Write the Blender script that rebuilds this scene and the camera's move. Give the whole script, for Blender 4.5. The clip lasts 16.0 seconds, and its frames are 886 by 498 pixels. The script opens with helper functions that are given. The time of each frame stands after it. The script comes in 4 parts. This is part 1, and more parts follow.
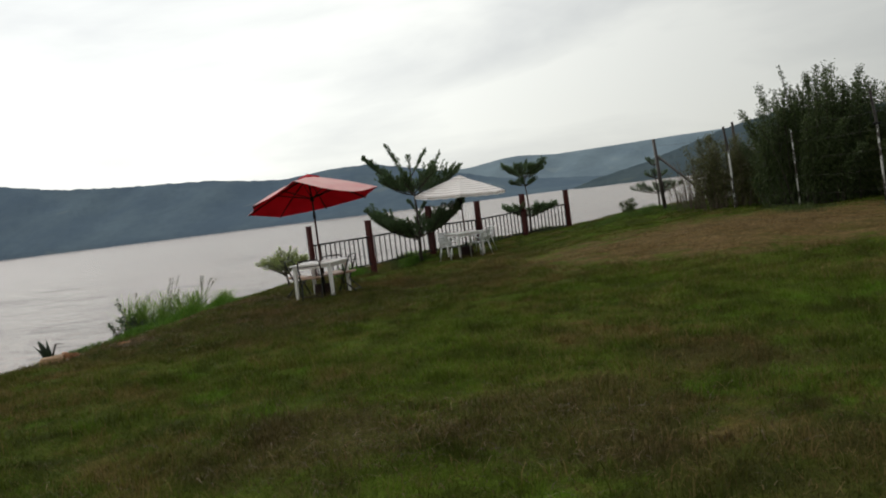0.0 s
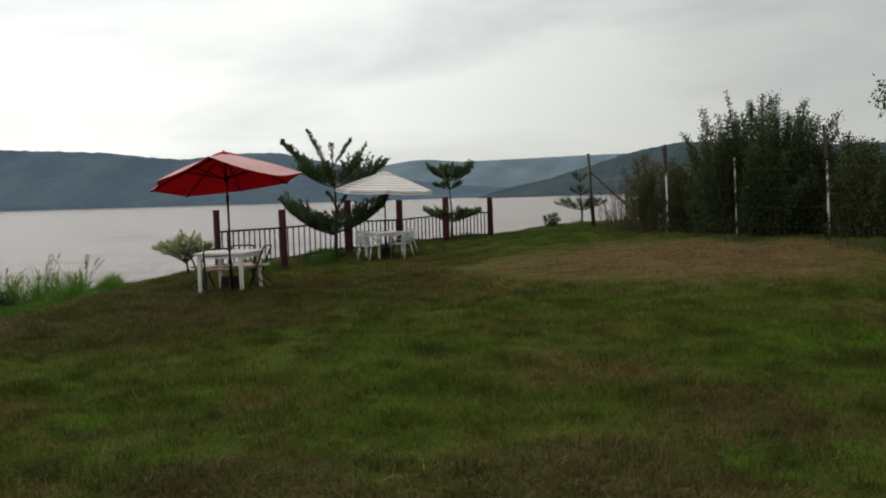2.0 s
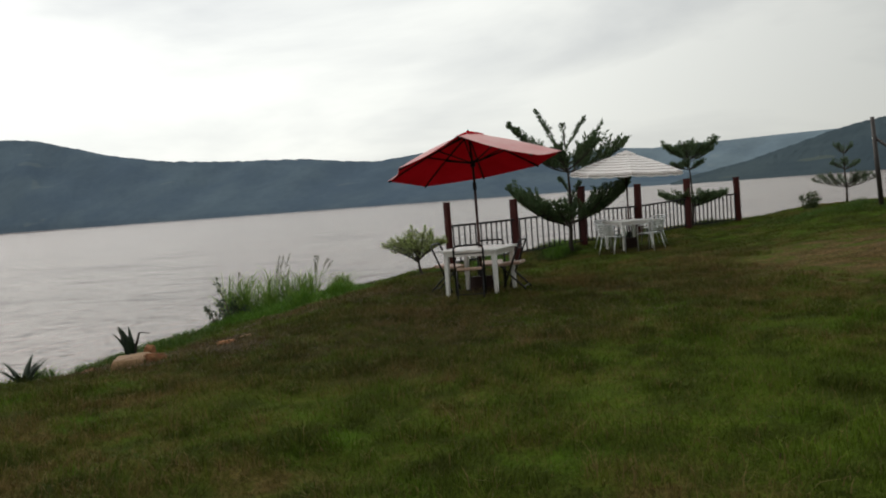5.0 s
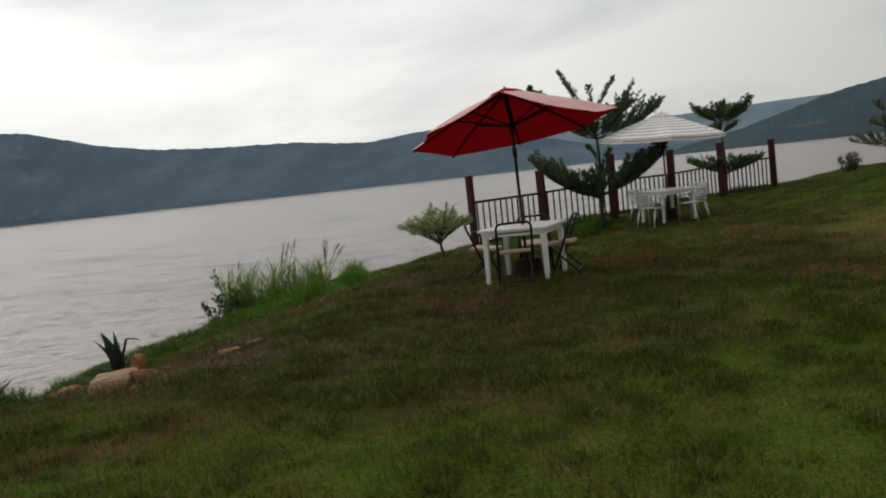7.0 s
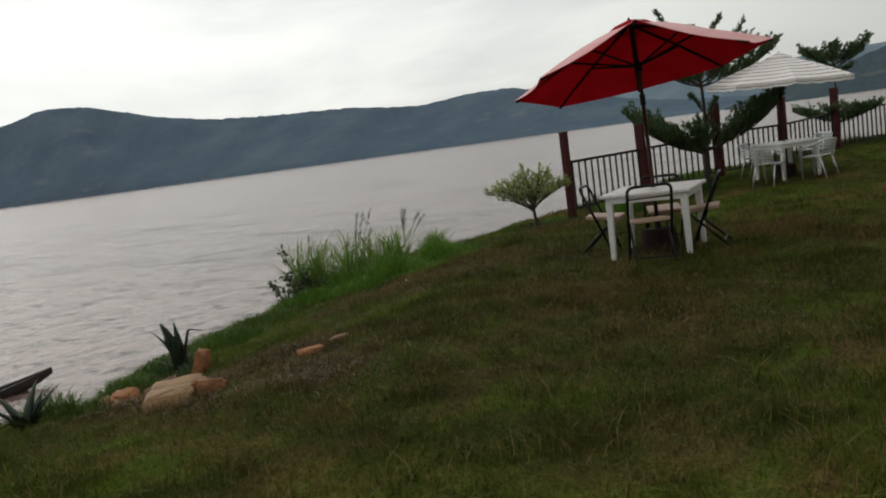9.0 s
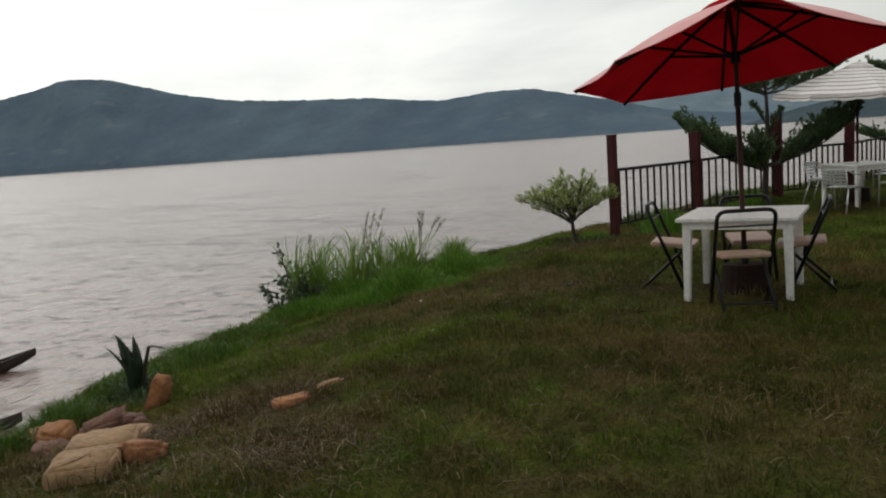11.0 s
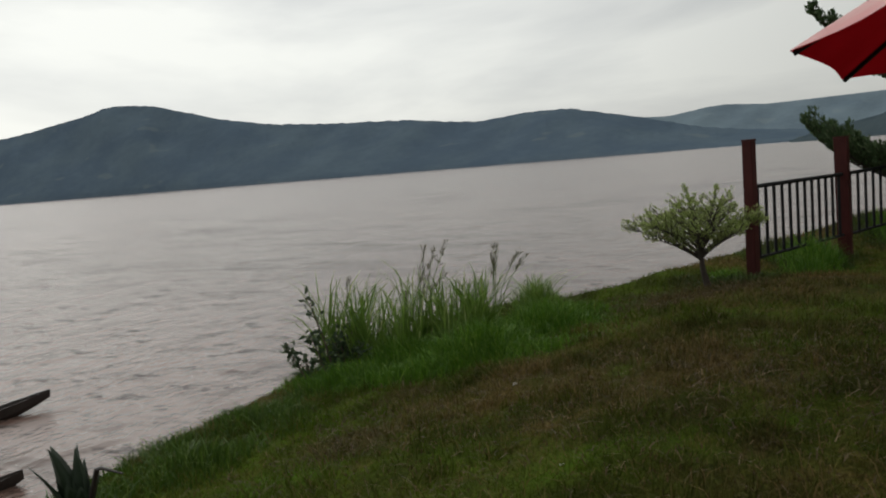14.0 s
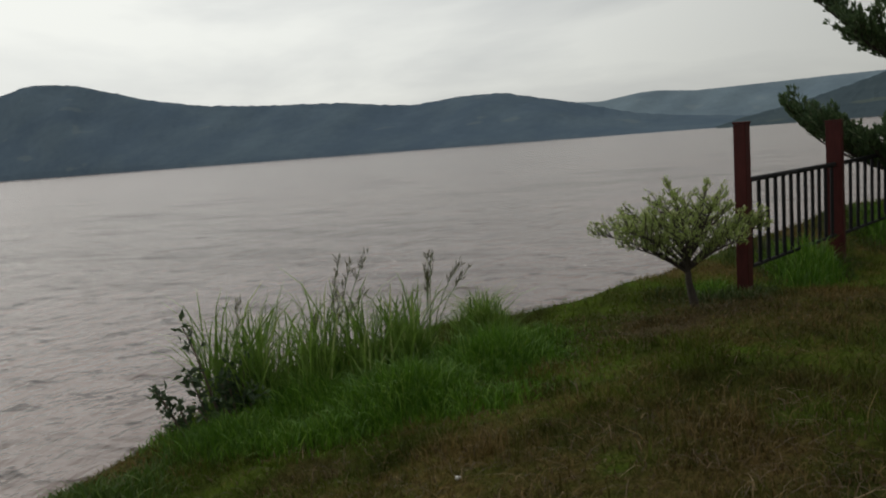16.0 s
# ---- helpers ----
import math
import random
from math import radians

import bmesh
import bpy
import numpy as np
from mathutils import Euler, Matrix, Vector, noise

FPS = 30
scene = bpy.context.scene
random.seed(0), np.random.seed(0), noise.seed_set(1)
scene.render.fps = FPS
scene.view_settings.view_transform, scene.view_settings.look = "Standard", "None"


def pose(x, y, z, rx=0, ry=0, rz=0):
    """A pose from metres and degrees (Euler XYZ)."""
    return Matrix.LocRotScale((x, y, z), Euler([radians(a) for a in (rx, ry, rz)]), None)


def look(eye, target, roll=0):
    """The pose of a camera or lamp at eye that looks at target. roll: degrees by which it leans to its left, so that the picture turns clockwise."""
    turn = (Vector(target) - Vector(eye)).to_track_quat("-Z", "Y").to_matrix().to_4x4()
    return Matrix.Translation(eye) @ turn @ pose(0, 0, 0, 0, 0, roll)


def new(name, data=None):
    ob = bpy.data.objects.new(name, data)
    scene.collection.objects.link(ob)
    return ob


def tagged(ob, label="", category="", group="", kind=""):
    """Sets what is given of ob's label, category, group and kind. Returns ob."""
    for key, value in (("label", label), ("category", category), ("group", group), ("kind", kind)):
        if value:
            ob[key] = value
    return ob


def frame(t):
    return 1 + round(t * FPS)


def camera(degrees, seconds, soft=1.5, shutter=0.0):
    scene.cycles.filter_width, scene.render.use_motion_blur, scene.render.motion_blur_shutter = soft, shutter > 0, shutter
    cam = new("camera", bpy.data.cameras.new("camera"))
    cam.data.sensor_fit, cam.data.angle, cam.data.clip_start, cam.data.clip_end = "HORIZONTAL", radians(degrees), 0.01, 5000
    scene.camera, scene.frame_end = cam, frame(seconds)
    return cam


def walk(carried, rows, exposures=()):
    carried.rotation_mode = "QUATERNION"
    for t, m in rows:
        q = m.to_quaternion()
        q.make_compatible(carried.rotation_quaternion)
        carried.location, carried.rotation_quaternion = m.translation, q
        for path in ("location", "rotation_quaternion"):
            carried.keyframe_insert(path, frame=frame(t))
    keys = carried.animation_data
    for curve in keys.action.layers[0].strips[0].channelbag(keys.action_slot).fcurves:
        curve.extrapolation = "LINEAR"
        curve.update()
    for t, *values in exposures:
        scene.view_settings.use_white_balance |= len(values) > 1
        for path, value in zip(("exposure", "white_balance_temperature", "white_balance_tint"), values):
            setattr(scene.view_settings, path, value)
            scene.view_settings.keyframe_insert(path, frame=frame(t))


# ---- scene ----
cam = camera(57.7, 16.0, soft=2.0)
PATH = [
    (0, (3.626, -1.267, 1.65), (3.235, 0.691, 1.533), -7.2),
    (0.5, (3.427, -0.859, 1.652), (2.979, 1.087, 1.551), -4.7),
    (1, (3.22, -0.459, 1.655), (2.963, 1.518, 1.494), -3.4),
    (1.5, (2.976, -0.111, 1.652), (2.836, 1.875, 1.468), -3.0),
    (2, (2.787, 0.271, 1.642), (2.641, 2.261, 1.508), -1.7),
    (2.5, (2.604, 0.704, 1.626), (2.54, 2.698, 1.481), -2.0),
    (3, (2.304, 1.13, 1.626), (2.338, 3.126, 1.502), -3.4),
    (3.5, (1.958, 1.494, 1.606), (1.757, 3.48, 1.495), -3.0),
    (4, (1.619, 1.813, 1.574), (1.342, 3.789, 1.444), -2.2),
    (4.5, (1.302, 2.139, 1.556), (0.755, 4.061, 1.457), -4.5),
    (4.7, (1.185, 2.291, 1.552), (0.581, 4.194, 1.439), -4.2),
    (6.8, (0.004, 4.089, 1.486), (-0.538, 6.007, 1.314), -5.1),
    (7, (-0.125, 4.25, 1.487), (-0.719, 6.151, 1.307), -6.3),
    (7.5, (-0.441, 4.677, 1.481), (-1.119, 6.552, 1.322), -5.6),
    (8, (-0.768, 5.055, 1.498), (-1.367, 6.954, 1.313), -4.5),
    (8.5, (-1.032, 5.405, 1.491), (-1.691, 7.286, 1.319), -6.0),
    (9, (-1.284, 5.782, 1.498), (-2.014, 7.627, 1.243), -7.9),
    (9.2, (-1.376, 5.95, 1.494), (-2.163, 7.772, 1.244), -9.3),
    (11.3, (-2.266, 7.747, 1.495), (-3.052, 9.567, 1.23), -2.7),
    (11.5, (-2.383, 7.904, 1.485), (-3.207, 9.709, 1.228), -2.5),
    (12, (-2.777, 8.289, 1.466), (-3.466, 10.13, 1.098), -0.8),
    (12.5, (-3.128, 8.646, 1.423), (-3.956, 10.456, 1.225), -2.0),
    (13, (-3.391, 9.079, 1.416), (-4.147, 10.92, 1.224), -2.8),
    (13.5, (-3.572, 9.57, 1.412), (-4.303, 11.419, 1.203), -4.2),
    (14, (-3.697, 10.101, 1.409), (-4.536, 11.905, 1.205), -4.7),
    (14.5, (-3.832, 10.597, 1.392), (-4.605, 12.433, 1.216), -4.0),
    (15, (-3.974, 11.042, 1.366), (-4.827, 12.838, 1.143), -5.4),
    (15.5, (-4.125, 11.512, 1.395), (-5.023, 13.288, 1.195), -4.0),
    (16, (-4.394, 11.977, 1.428), (-5.086, 13.835, 1.172), -4.4),
]
walk(cam, [(t, look(eye, target, roll)) for t, eye, target, roll in PATH],
     [(0, 0.16), (1, 0.08), (2.5, 0.16), (3.5, 0.3), (4.5, 0.12), (7, -0.08), (9, -0.08), (11.5, 0.08), (12.5, 0.1), (13, -0.1), (14, -0.24), (15, -0.25), (15.5, -0.54), (16, -0.33)])

# ---- light ----
SUN = Vector((-0.75, 0.50, 0.70)).normalized()
world = bpy.data.worlds.new("overcast_sky")
scene.world = world
world.use_nodes = True
wn, wl = world.node_tree.nodes, world.node_tree.links
wn.clear()


def wnode(kind, **values):
    n = wn.new(kind)
    for k, v in values.items():
        n.inputs[k].default_value = v
    return n


w_co = wn.new("ShaderNodeTexCoord")
w_map = wn.new("ShaderNodeMapping")
w_map.inputs["Scale"].default_value = (1.3, 1.3, 5.0)
w_map.inputs["Rotation"].default_value = (0.10, -0.16, 0.2)
wl.new(w_co.outputs["Generated"], w_map.inputs["Vector"])
w_noise = wnode("ShaderNodeTexNoise", Scale=1.5, Detail=6.0, Roughness=0.52, Distortion=0.3)
wl.new(w_map.outputs["Vector"], w_noise.inputs["Vector"])
w_ramp = wn.new("ShaderNodeValToRGB")
w_ramp.color_ramp.elements[0].position, w_ramp.color_ramp.elements[0].color = 0.32, (0.545, 0.56, 0.56, 1)
w_ramp.color_ramp.elements[1].position, w_ramp.color_ramp.elements[1].color = 0.60, (0.82, 0.83, 0.785, 1)
wl.new(w_noise.outputs["Fac"], w_ramp.inputs["Fac"])
# the cloud layer is thinner, and brighter, towards the sun
w_dot = wn.new("ShaderNodeVectorMath")
w_dot.operation = "DOT_PRODUCT"
w_dot.inputs[1].default_value = SUN
wl.new(w_co.outputs["Generated"], w_dot.inputs[0])
w_glow = wn.new("ShaderNodeMapRange")
w_glow.interpolation_type = "SMOOTHSTEP"
for k, v in (("From Min", 0.2), ("From Max", 1.0), ("To Min", 0.63), ("To Max", 1.37)):
    w_glow.inputs[k].default_value = v
wl.new(w_dot.outputs["Value"], w_glow.inputs["Value"])
w_mul = wn.new("ShaderNodeMix")
w_mul.data_type, w_mul.blend_type = "RGBA", "MULTIPLY"
w_mul.inputs["Factor"].default_value = 1.0
wl.new(w_ramp.outputs["Color"], w_mul.inputs["A"])
wl.new(w_glow.outputs["Result"], w_mul.inputs["B"])
w_sky = wn.new("ShaderNodeTexSky")
w_sky.sky_type, w_sky.sun_disc = "NISHITA", False
w_sky.sun_elevation = math.asin(SUN.z)
w_sky.sun_rotation = math.atan2(SUN.x, SUN.y)
w_bg1 = wnode("ShaderNodeBackground", Strength=1.0)
w_bg2 = wnode("ShaderNodeBackground", Strength=0.006)
wl.new(w_mul.outputs["Result"], w_bg1.inputs["Color"])
wl.new(w_sky.outputs["Color"], w_bg2.inputs["Color"])
w_add, w_out = wn.new("ShaderNodeAddShader"), wn.new("ShaderNodeOutputWorld")
wl.new(w_bg1.outputs[0], w_add.inputs[0])
wl.new(w_bg2.outputs[0], w_add.inputs[1])
wl.new(w_add.outputs[0], w_out.inputs["Surface"])

sun = new("sun", bpy.data.lights.new("sun", "SUN"))
sun.data.energy, sun.data.angle, sun.data.color = 0.5, radians(60), (1.0, 0.96, 0.9)
sun.matrix_world = look(SUN * 50, (0, 0, 0))


# ---- materials ----
class Graph:
    """A small builder for node materials."""

    def __init__(self, name):
        self.mat = bpy.data.materials.new(name)
        self.mat.use_nodes = True
        self.nodes, self.links = self.mat.node_tree.nodes, self.mat.node_tree.links
        self.bsdf = self.nodes["Principled BSDF"]
        self.out = self.nodes["Material Output"]
        self.place = self.nodes.new("ShaderNodeNewGeometry")

    def put(self, value, socket):
        if isinstance(value, bpy.types.NodeSocket):
            self.links.new(value, socket)
        else:
            socket.default_value = value

    def node(self, kind, out=0, **values):
        n = self.nodes.new(kind)
        for k, v in values.items():
            self.put(v, n.inputs[k.replace("_", " ")])
        return n.outputs[out]

    def noise(self, scale, detail=3.0, rough=0.55, stretch=None, own=False):
        co = self.place.outputs["Position"]
        if own:
            co = self.nodes.new("ShaderNodeTexCoord").outputs["Object"]
        if stretch:
            co = self.node("ShaderNodeMapping", Vector=co, Scale=stretch)
        n = self.nodes.new("ShaderNodeTexNoise")
        self.put(co, n.inputs["Vector"])
        n.inputs["Scale"].default_value, n.inputs["Detail"].default_value = scale, detail
        n.inputs["Roughness"].default_value = rough
        return n.outputs["Fac"]

    def span(self, value, a, b, c=0.0, d=1.0):
        n = self.nodes.new("ShaderNodeMapRange")
        n.interpolation_type = "SMOOTHSTEP"
        self.put(value, n.inputs["Value"])
        for k, v in (("From Min", a), ("From Max", b), ("To Min", c), ("To Max", d)):
            n.inputs[k].default_value = v
        return n.outputs["Result"]

    def mix(self, fac, a, b, how="MIX"):
        n = self.nodes.new("ShaderNodeMix")
        n.data_type, n.blend_type = "RGBA", how
        self.put(fac, n.inputs["Factor"])
        self.put((*a, 1) if isinstance(a, tuple) else a, n.inputs["A"])
        self.put((*b, 1) if isinstance(b, tuple) else b, n.inputs["B"])
        return n.outputs["Result"]

    def sums(self, how, a, b):
        n = self.nodes.new("ShaderNodeMath")
        n.operation = how
        self.put(a, n.inputs[0])
        self.put(b, n.inputs[1])
        return n.outputs[0]

    def bump(self, height, strength, distance):
        n = self.nodes.new("ShaderNodeBump")
        n.inputs["Strength"].default_value, n.inputs["Distance"].default_value = strength, distance
        self.put(height, n.inputs["Height"])
        self.put(n.outputs["Normal"], self.bsdf.inputs["Normal"])

    def done(self, color, rough=0.6, metal=0.0, spec=0.5):
        self.put((*color, 1) if isinstance(color, tuple) else color, self.bsdf.inputs["Base Color"])
        self.put(rough, self.bsdf.inputs["Roughness"])
        self.bsdf.inputs["Metallic"].default_value = metal
        self.bsdf.inputs["Specular IOR Level"].default_value = spec
        return self.mat

    def thin(self, amount):
        """Lets part of the light through, as leaves and cloth do."""
        t = self.nodes.new("ShaderNodeBsdfTranslucent")
        self.put(self.bsdf.inputs["Base Color"].links[0].from_socket, t.inputs["Color"])
        m = self.nodes.new("ShaderNodeMixShader")
        m.inputs[0].default_value = amount
        self.links.new(self.bsdf.outputs[0], m.inputs[1])
        self.links.new(t.outputs[0], m.inputs[2])
        self.links.new(m.outputs[0], self.out.inputs["Surface"])


def plain(name, a, b, scale=3.0, rough=0.6, metal=0.0, fine=40.0, relief=0.15, depth=0.002, own=False, spec=0.5, stretch=None):
    """A surface that wanders between two colours, with fine grain and relief."""
    g = Graph(name)
    big, small = g.noise(scale, 4.0, own=own, stretch=stretch), g.noise(fine, 3.0, own=own, stretch=stretch)
    c = g.mix(g.span(big, 0.3, 0.7), a, b)
    c = g.mix(0.35, c, g.mix(g.span(small, 0.3, 0.7), tuple(v * 0.75 for v in a), tuple(min(1, v * 1.2) for v in b)))
    g.bump(small, relief, depth)
    return g.done(c, g.span(big, 0.2, 0.8, max(0.05, rough - 0.1), min(1, rough + 0.1)), metal, spec)


def foliage(name, dark, light, tip=None, scale=1.2, through_light=0.3):
    g = Graph(name)
    own = g.place.outputs["Random Per Island"]
    c = g.mix(own, dark, light)
    c = g.mix(g.span(g.noise(scale, 3.0), 0.35, 0.7, 0.0, 0.6), c, dark)
    if tip:
        c = g.mix(g.span(own, 0.86, 1.0), c, tip)
    mat = g.done(c, 0.55, 0.0, 0.35)
    g.thin(through_light)
    return mat


STRAW = (6.4, 17.0)


def lawn_colour(g):
    """Green turf with worn, dry patches and a strip of cut straw before the wire fence."""
    co = g.place.outputs["Position"]
    big, mid, small = g.noise(0.42, 4.0, 0.6), g.noise(1.7, 4.0, 0.6), g.noise(14.0, 4.0, 0.65)
    green = g.mix(g.span(mid, 0.34, 0.66), (0.050, 0.061, 0.0105), (0.088, 0.130, 0.0140))
    green = g.mix(g.span(g.noise(1.1, 5.0, 0.65), 0.50, 0.72), green, (0.098, 0.185, 0.0140))
    dry = g.mix(g.span(small, 0.35, 0.65), (0.0822, 0.0528, 0.0174), (0.1891, 0.1243, 0.0482))
    amount = g.sums("ADD", g.sums("ADD", g.sums("MULTIPLY", big, 0.55), g.sums("MULTIPLY", mid, 0.32)), g.sums("MULTIPLY", g.noise(5.5, 4.0, 0.65), 0.26))
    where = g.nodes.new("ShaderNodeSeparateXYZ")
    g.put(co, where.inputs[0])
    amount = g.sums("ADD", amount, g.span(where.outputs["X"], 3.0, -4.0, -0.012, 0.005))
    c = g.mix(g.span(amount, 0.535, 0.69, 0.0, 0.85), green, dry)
    off = g.node("ShaderNodeMapping", Vector=co, Location=(-STRAW[0] / 5.4, -STRAW[1] / 3.7, 0), Scale=(1 / 5.4, 1 / 3.7, 0.0))
    n = g.nodes.new("ShaderNodeVectorMath")
    n.operation = "LENGTH"
    g.put(off, n.inputs[0])
    far = g.sums("ADD", n.outputs["Value"], g.sums("MULTIPLY", g.sums("SUBTRACT", g.sums("ADD", g.sums("MULTIPLY", mid, 0.6), g.sums("MULTIPLY", g.noise(4.5, 4.0, 0.7), 0.4)), 0.5), 3.4))
    straw = g.mix(g.span(small, 0.3, 0.7), (0.1162, 0.0702, 0.0277), (0.3100, 0.2047, 0.0982))
    c = g.mix(g.span(far, 0.55, 1.15, 0.9, 0.0), c, g.mix(g.span(g.noise(2.6, 5.0, 0.7, (0.6, 1.6, 1.0)), 0.45, 0.62, 0.0, 0.6), straw, (0.0740, 0.0674, 0.0194)))
    soil = g.mix(g.span(small, 0.35, 0.65), (0.062, 0.040, 0.019), (0.118, 0.077, 0.040))
    worn = g.mix(g.span(g.noise(3.2, 4.0, 0.7), 0.38, 0.62), (0.040, 0.040, 0.012), (0.098, 0.070, 0.030))
    fresh = g.mix(g.span(mid, 0.35, 0.65), (0.066, 0.088, 0.012), (0.105, 0.165, 0.014))
    patches = [(fresh, 0.55, x, y, r) for x, y, r in ((1.6, 2.6, 1.7), (2.4, 5.6, 2.2), (1.2, 8.6, 2.6), (5.2, 11.0, 3.0), (-7.9, 15.0, 1.0), (-7.6, 13.6, 0.8), (-2.6, 8.6, 1.5), (-5.6, 13.6, 1.2))]
    patches += [(worn, 0.42, x, y, r) for x, y, r in ((-1.4, 12.6, 2.6), (-4.3, 15.6, 1.7), (-3.2, 18.0, 1.9), (0.6, 15.5, 2.2), (-2.2, 10.3, 1.8), (-4.2, 10.9, 2.0), (-3.4, 12.8, 1.6), (4.6, 3.2, 1.3), (0.9, 20.5, 2.2), (-6.2, 10.6, 1.2))]
    patches += [(soil, 0.6, x, y, r) for x, y, r in ((-6.9, 15.0, 0.5), (-5.0, 18.5, 0.55), (2.6, 27.6, 0.9), (-6.1, 12.4, 1.2), (-7.0, 16.2, 0.35), (-2.5, 15.1, 0.8), (-7.5, 12.3, 0.8), (1.4, 4.3, 1.2), (3.3, 4.5, 1.4),
                                                     (4.6, 6.0, 0.9), (-5.3, 12.0, 1.0), (-6.4, 11.4, 0.9), (-0.6, 23.4, 1.0), (-4.6, 19.3, 0.9), (-4.6, 11.2, 0.7))]
    edge = g.sums("MULTIPLY", g.sums("SUBTRACT", g.noise(6.0, 4.0, 0.7), 0.5), 1.2)
    edge = g.sums("ADD", edge, g.sums("MULTIPLY", g.sums("SUBTRACT", g.noise(1.3, 4.0, 0.6), 0.5), 1.6))
    for tint, strength, sx, sy, r in patches:
        n = g.nodes.new("ShaderNodeVectorMath")
        n.operation = "LENGTH"
        g.put(g.node("ShaderNodeMapping", Vector=co, Location=(-sx / r, -sy / r, 0), Scale=(1 / r, 1 / r, 0.0)), n.inputs[0])
        c = g.mix(g.span(g.sums("ADD", n.outputs["Value"], edge), 0.45, 1.05, strength, 0.0), c, tint)
    return c, small, amount


def lawn_material(name, blades):
    g = Graph(name)
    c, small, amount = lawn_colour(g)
    if blades:
        own = g.place.outputs["Random Per Island"]
        c = g.mix(1.0, c, g.mix(own, (0.62, 0.62, 0.58), (1.36, 1.36, 1.3)), "MULTIPLY")
        # some blades have withered to straw, most of them on the dry patches
        other = g.sums("FRACT", g.sums("MULTIPLY", own, 37.3), 0.0)
        withered = g.sums("GREATER_THAN", g.span(amount, 0.46, 0.70, 0.03, 0.34), other)
        c = g.mix(g.sums("MULTIPLY", withered, 0.75), c, (0.215, 0.150, 0.066))
        mat = g.done(c, 0.7, 0.0, 0.08)
        g.thin(0.25)
        return mat
    c = g.mix(1.0, c, g.mix(g.span(g.noise(45.0, 3.0), 0.3, 0.7), (0.42, 0.42, 0.42), (0.95, 0.95, 0.95)), "MULTIPLY")
    g.bump(small, 0.6, 0.05)
    return g.done(c, 0.95, 0.0, 0.03)


def water_material():
    g = Graph("muddy_river_water")
    slow = g.noise(0.022, 4.0, 0.6)
    swell, chop, ripple = g.noise(0.16, 3.0, 0.55, (1.0, 0.55, 1.0)), g.noise(0.5, 4.0, 0.6, (1.0, 0.6, 1.0)), g.noise(2.1, 3.0, 0.6)
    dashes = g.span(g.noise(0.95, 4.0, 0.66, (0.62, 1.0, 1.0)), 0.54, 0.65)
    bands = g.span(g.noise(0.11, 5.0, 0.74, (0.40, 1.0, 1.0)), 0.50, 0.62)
    c = g.mix(g.span(slow, 0.36, 0.64), (0.138, 0.084, 0.067), (0.176, 0.111, 0.091))
    # dashes, bands and streaks paint the waves' dark sides into the colour
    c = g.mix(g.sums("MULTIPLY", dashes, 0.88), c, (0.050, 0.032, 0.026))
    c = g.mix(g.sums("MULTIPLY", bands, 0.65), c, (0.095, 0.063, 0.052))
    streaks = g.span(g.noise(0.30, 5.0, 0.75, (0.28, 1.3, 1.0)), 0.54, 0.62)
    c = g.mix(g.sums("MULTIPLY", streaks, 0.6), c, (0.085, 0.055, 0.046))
    # sparse pale specks: painted glints along with foam
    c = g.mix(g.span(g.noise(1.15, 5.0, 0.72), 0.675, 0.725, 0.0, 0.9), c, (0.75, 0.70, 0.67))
    h = g.sums("ADD", g.sums("ADD", g.sums("MULTIPLY", swell, 1.3), chop), g.sums("MULTIPLY", ripple, 0.10))
    g.bump(h, 1.0, 0.34)
    mat = g.done(c, 0.26, 0.0, 0.34)
    # specular is lowered in the same marks, for wavelet sides that mirror less sky
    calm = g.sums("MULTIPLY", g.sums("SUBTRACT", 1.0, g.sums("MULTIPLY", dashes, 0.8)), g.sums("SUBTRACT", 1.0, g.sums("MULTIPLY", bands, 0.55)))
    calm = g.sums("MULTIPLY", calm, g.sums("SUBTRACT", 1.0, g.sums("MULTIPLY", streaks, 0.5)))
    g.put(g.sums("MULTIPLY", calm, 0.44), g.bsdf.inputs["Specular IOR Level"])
    return mat


def hill_material(name, dark, light, field):
    g = Graph(name)
    big, woods = g.noise(0.006, 5.0, 0.6), g.noise(0.05, 4.0, 0.7)
    c = g.mix(g.span(big, 0.35, 0.65), dark, light)
    c = g.mix(g.span(woods, 0.35, 0.7, 0.0, 0.22), c, tuple(v * 0.75 for v in dark))
    c = g.mix(g.span(g.noise(0.016, 4.0, 0.65, (1, 1, 2.2)), 0.50, 0.66, 0.0, 0.22), c, tuple(v * 1.2 for v in light))
    c = g.mix(g.span(g.noise(0.011, 2.0, 0.4, (1, 1, 3)), 0.66, 0.72, 0.0, 0.45), c, field)
    g.bump(woods, 0.15, 7.0)
    return g.done(c, 1.0, 0.0, 0.0)


def cloth(name, colour, pale, stripes=None, through_light=0.5):
    g = Graph(name)
    weave = g.noise(260.0, 2.0, own=True)
    c = g.mix(g.span(g.noise(2.2, 4.0, own=True), 0.3, 0.7), colour, pale)
    if stripes:
        uv = g.nodes.new("ShaderNodeTexCoord").outputs["UV"]
        sep = g.nodes.new("ShaderNodeSeparateXYZ")
        g.put(uv, sep.inputs[0])
        saw = g.sums("FRACT", g.sums("MULTIPLY", sep.outputs["Y"], 9.0), 0.0)
        band = g.sums("MULTIPLY", g.span(saw, 0.70, 0.73), g.span(saw, 0.90, 0.87))
        c = g.mix(band, c, stripes)
    g.bump(weave, 0.2, 0.001)
    mat = g.done(c, 0.85, 0.0, 0.1)
    g.thin(through_light)
    return mat


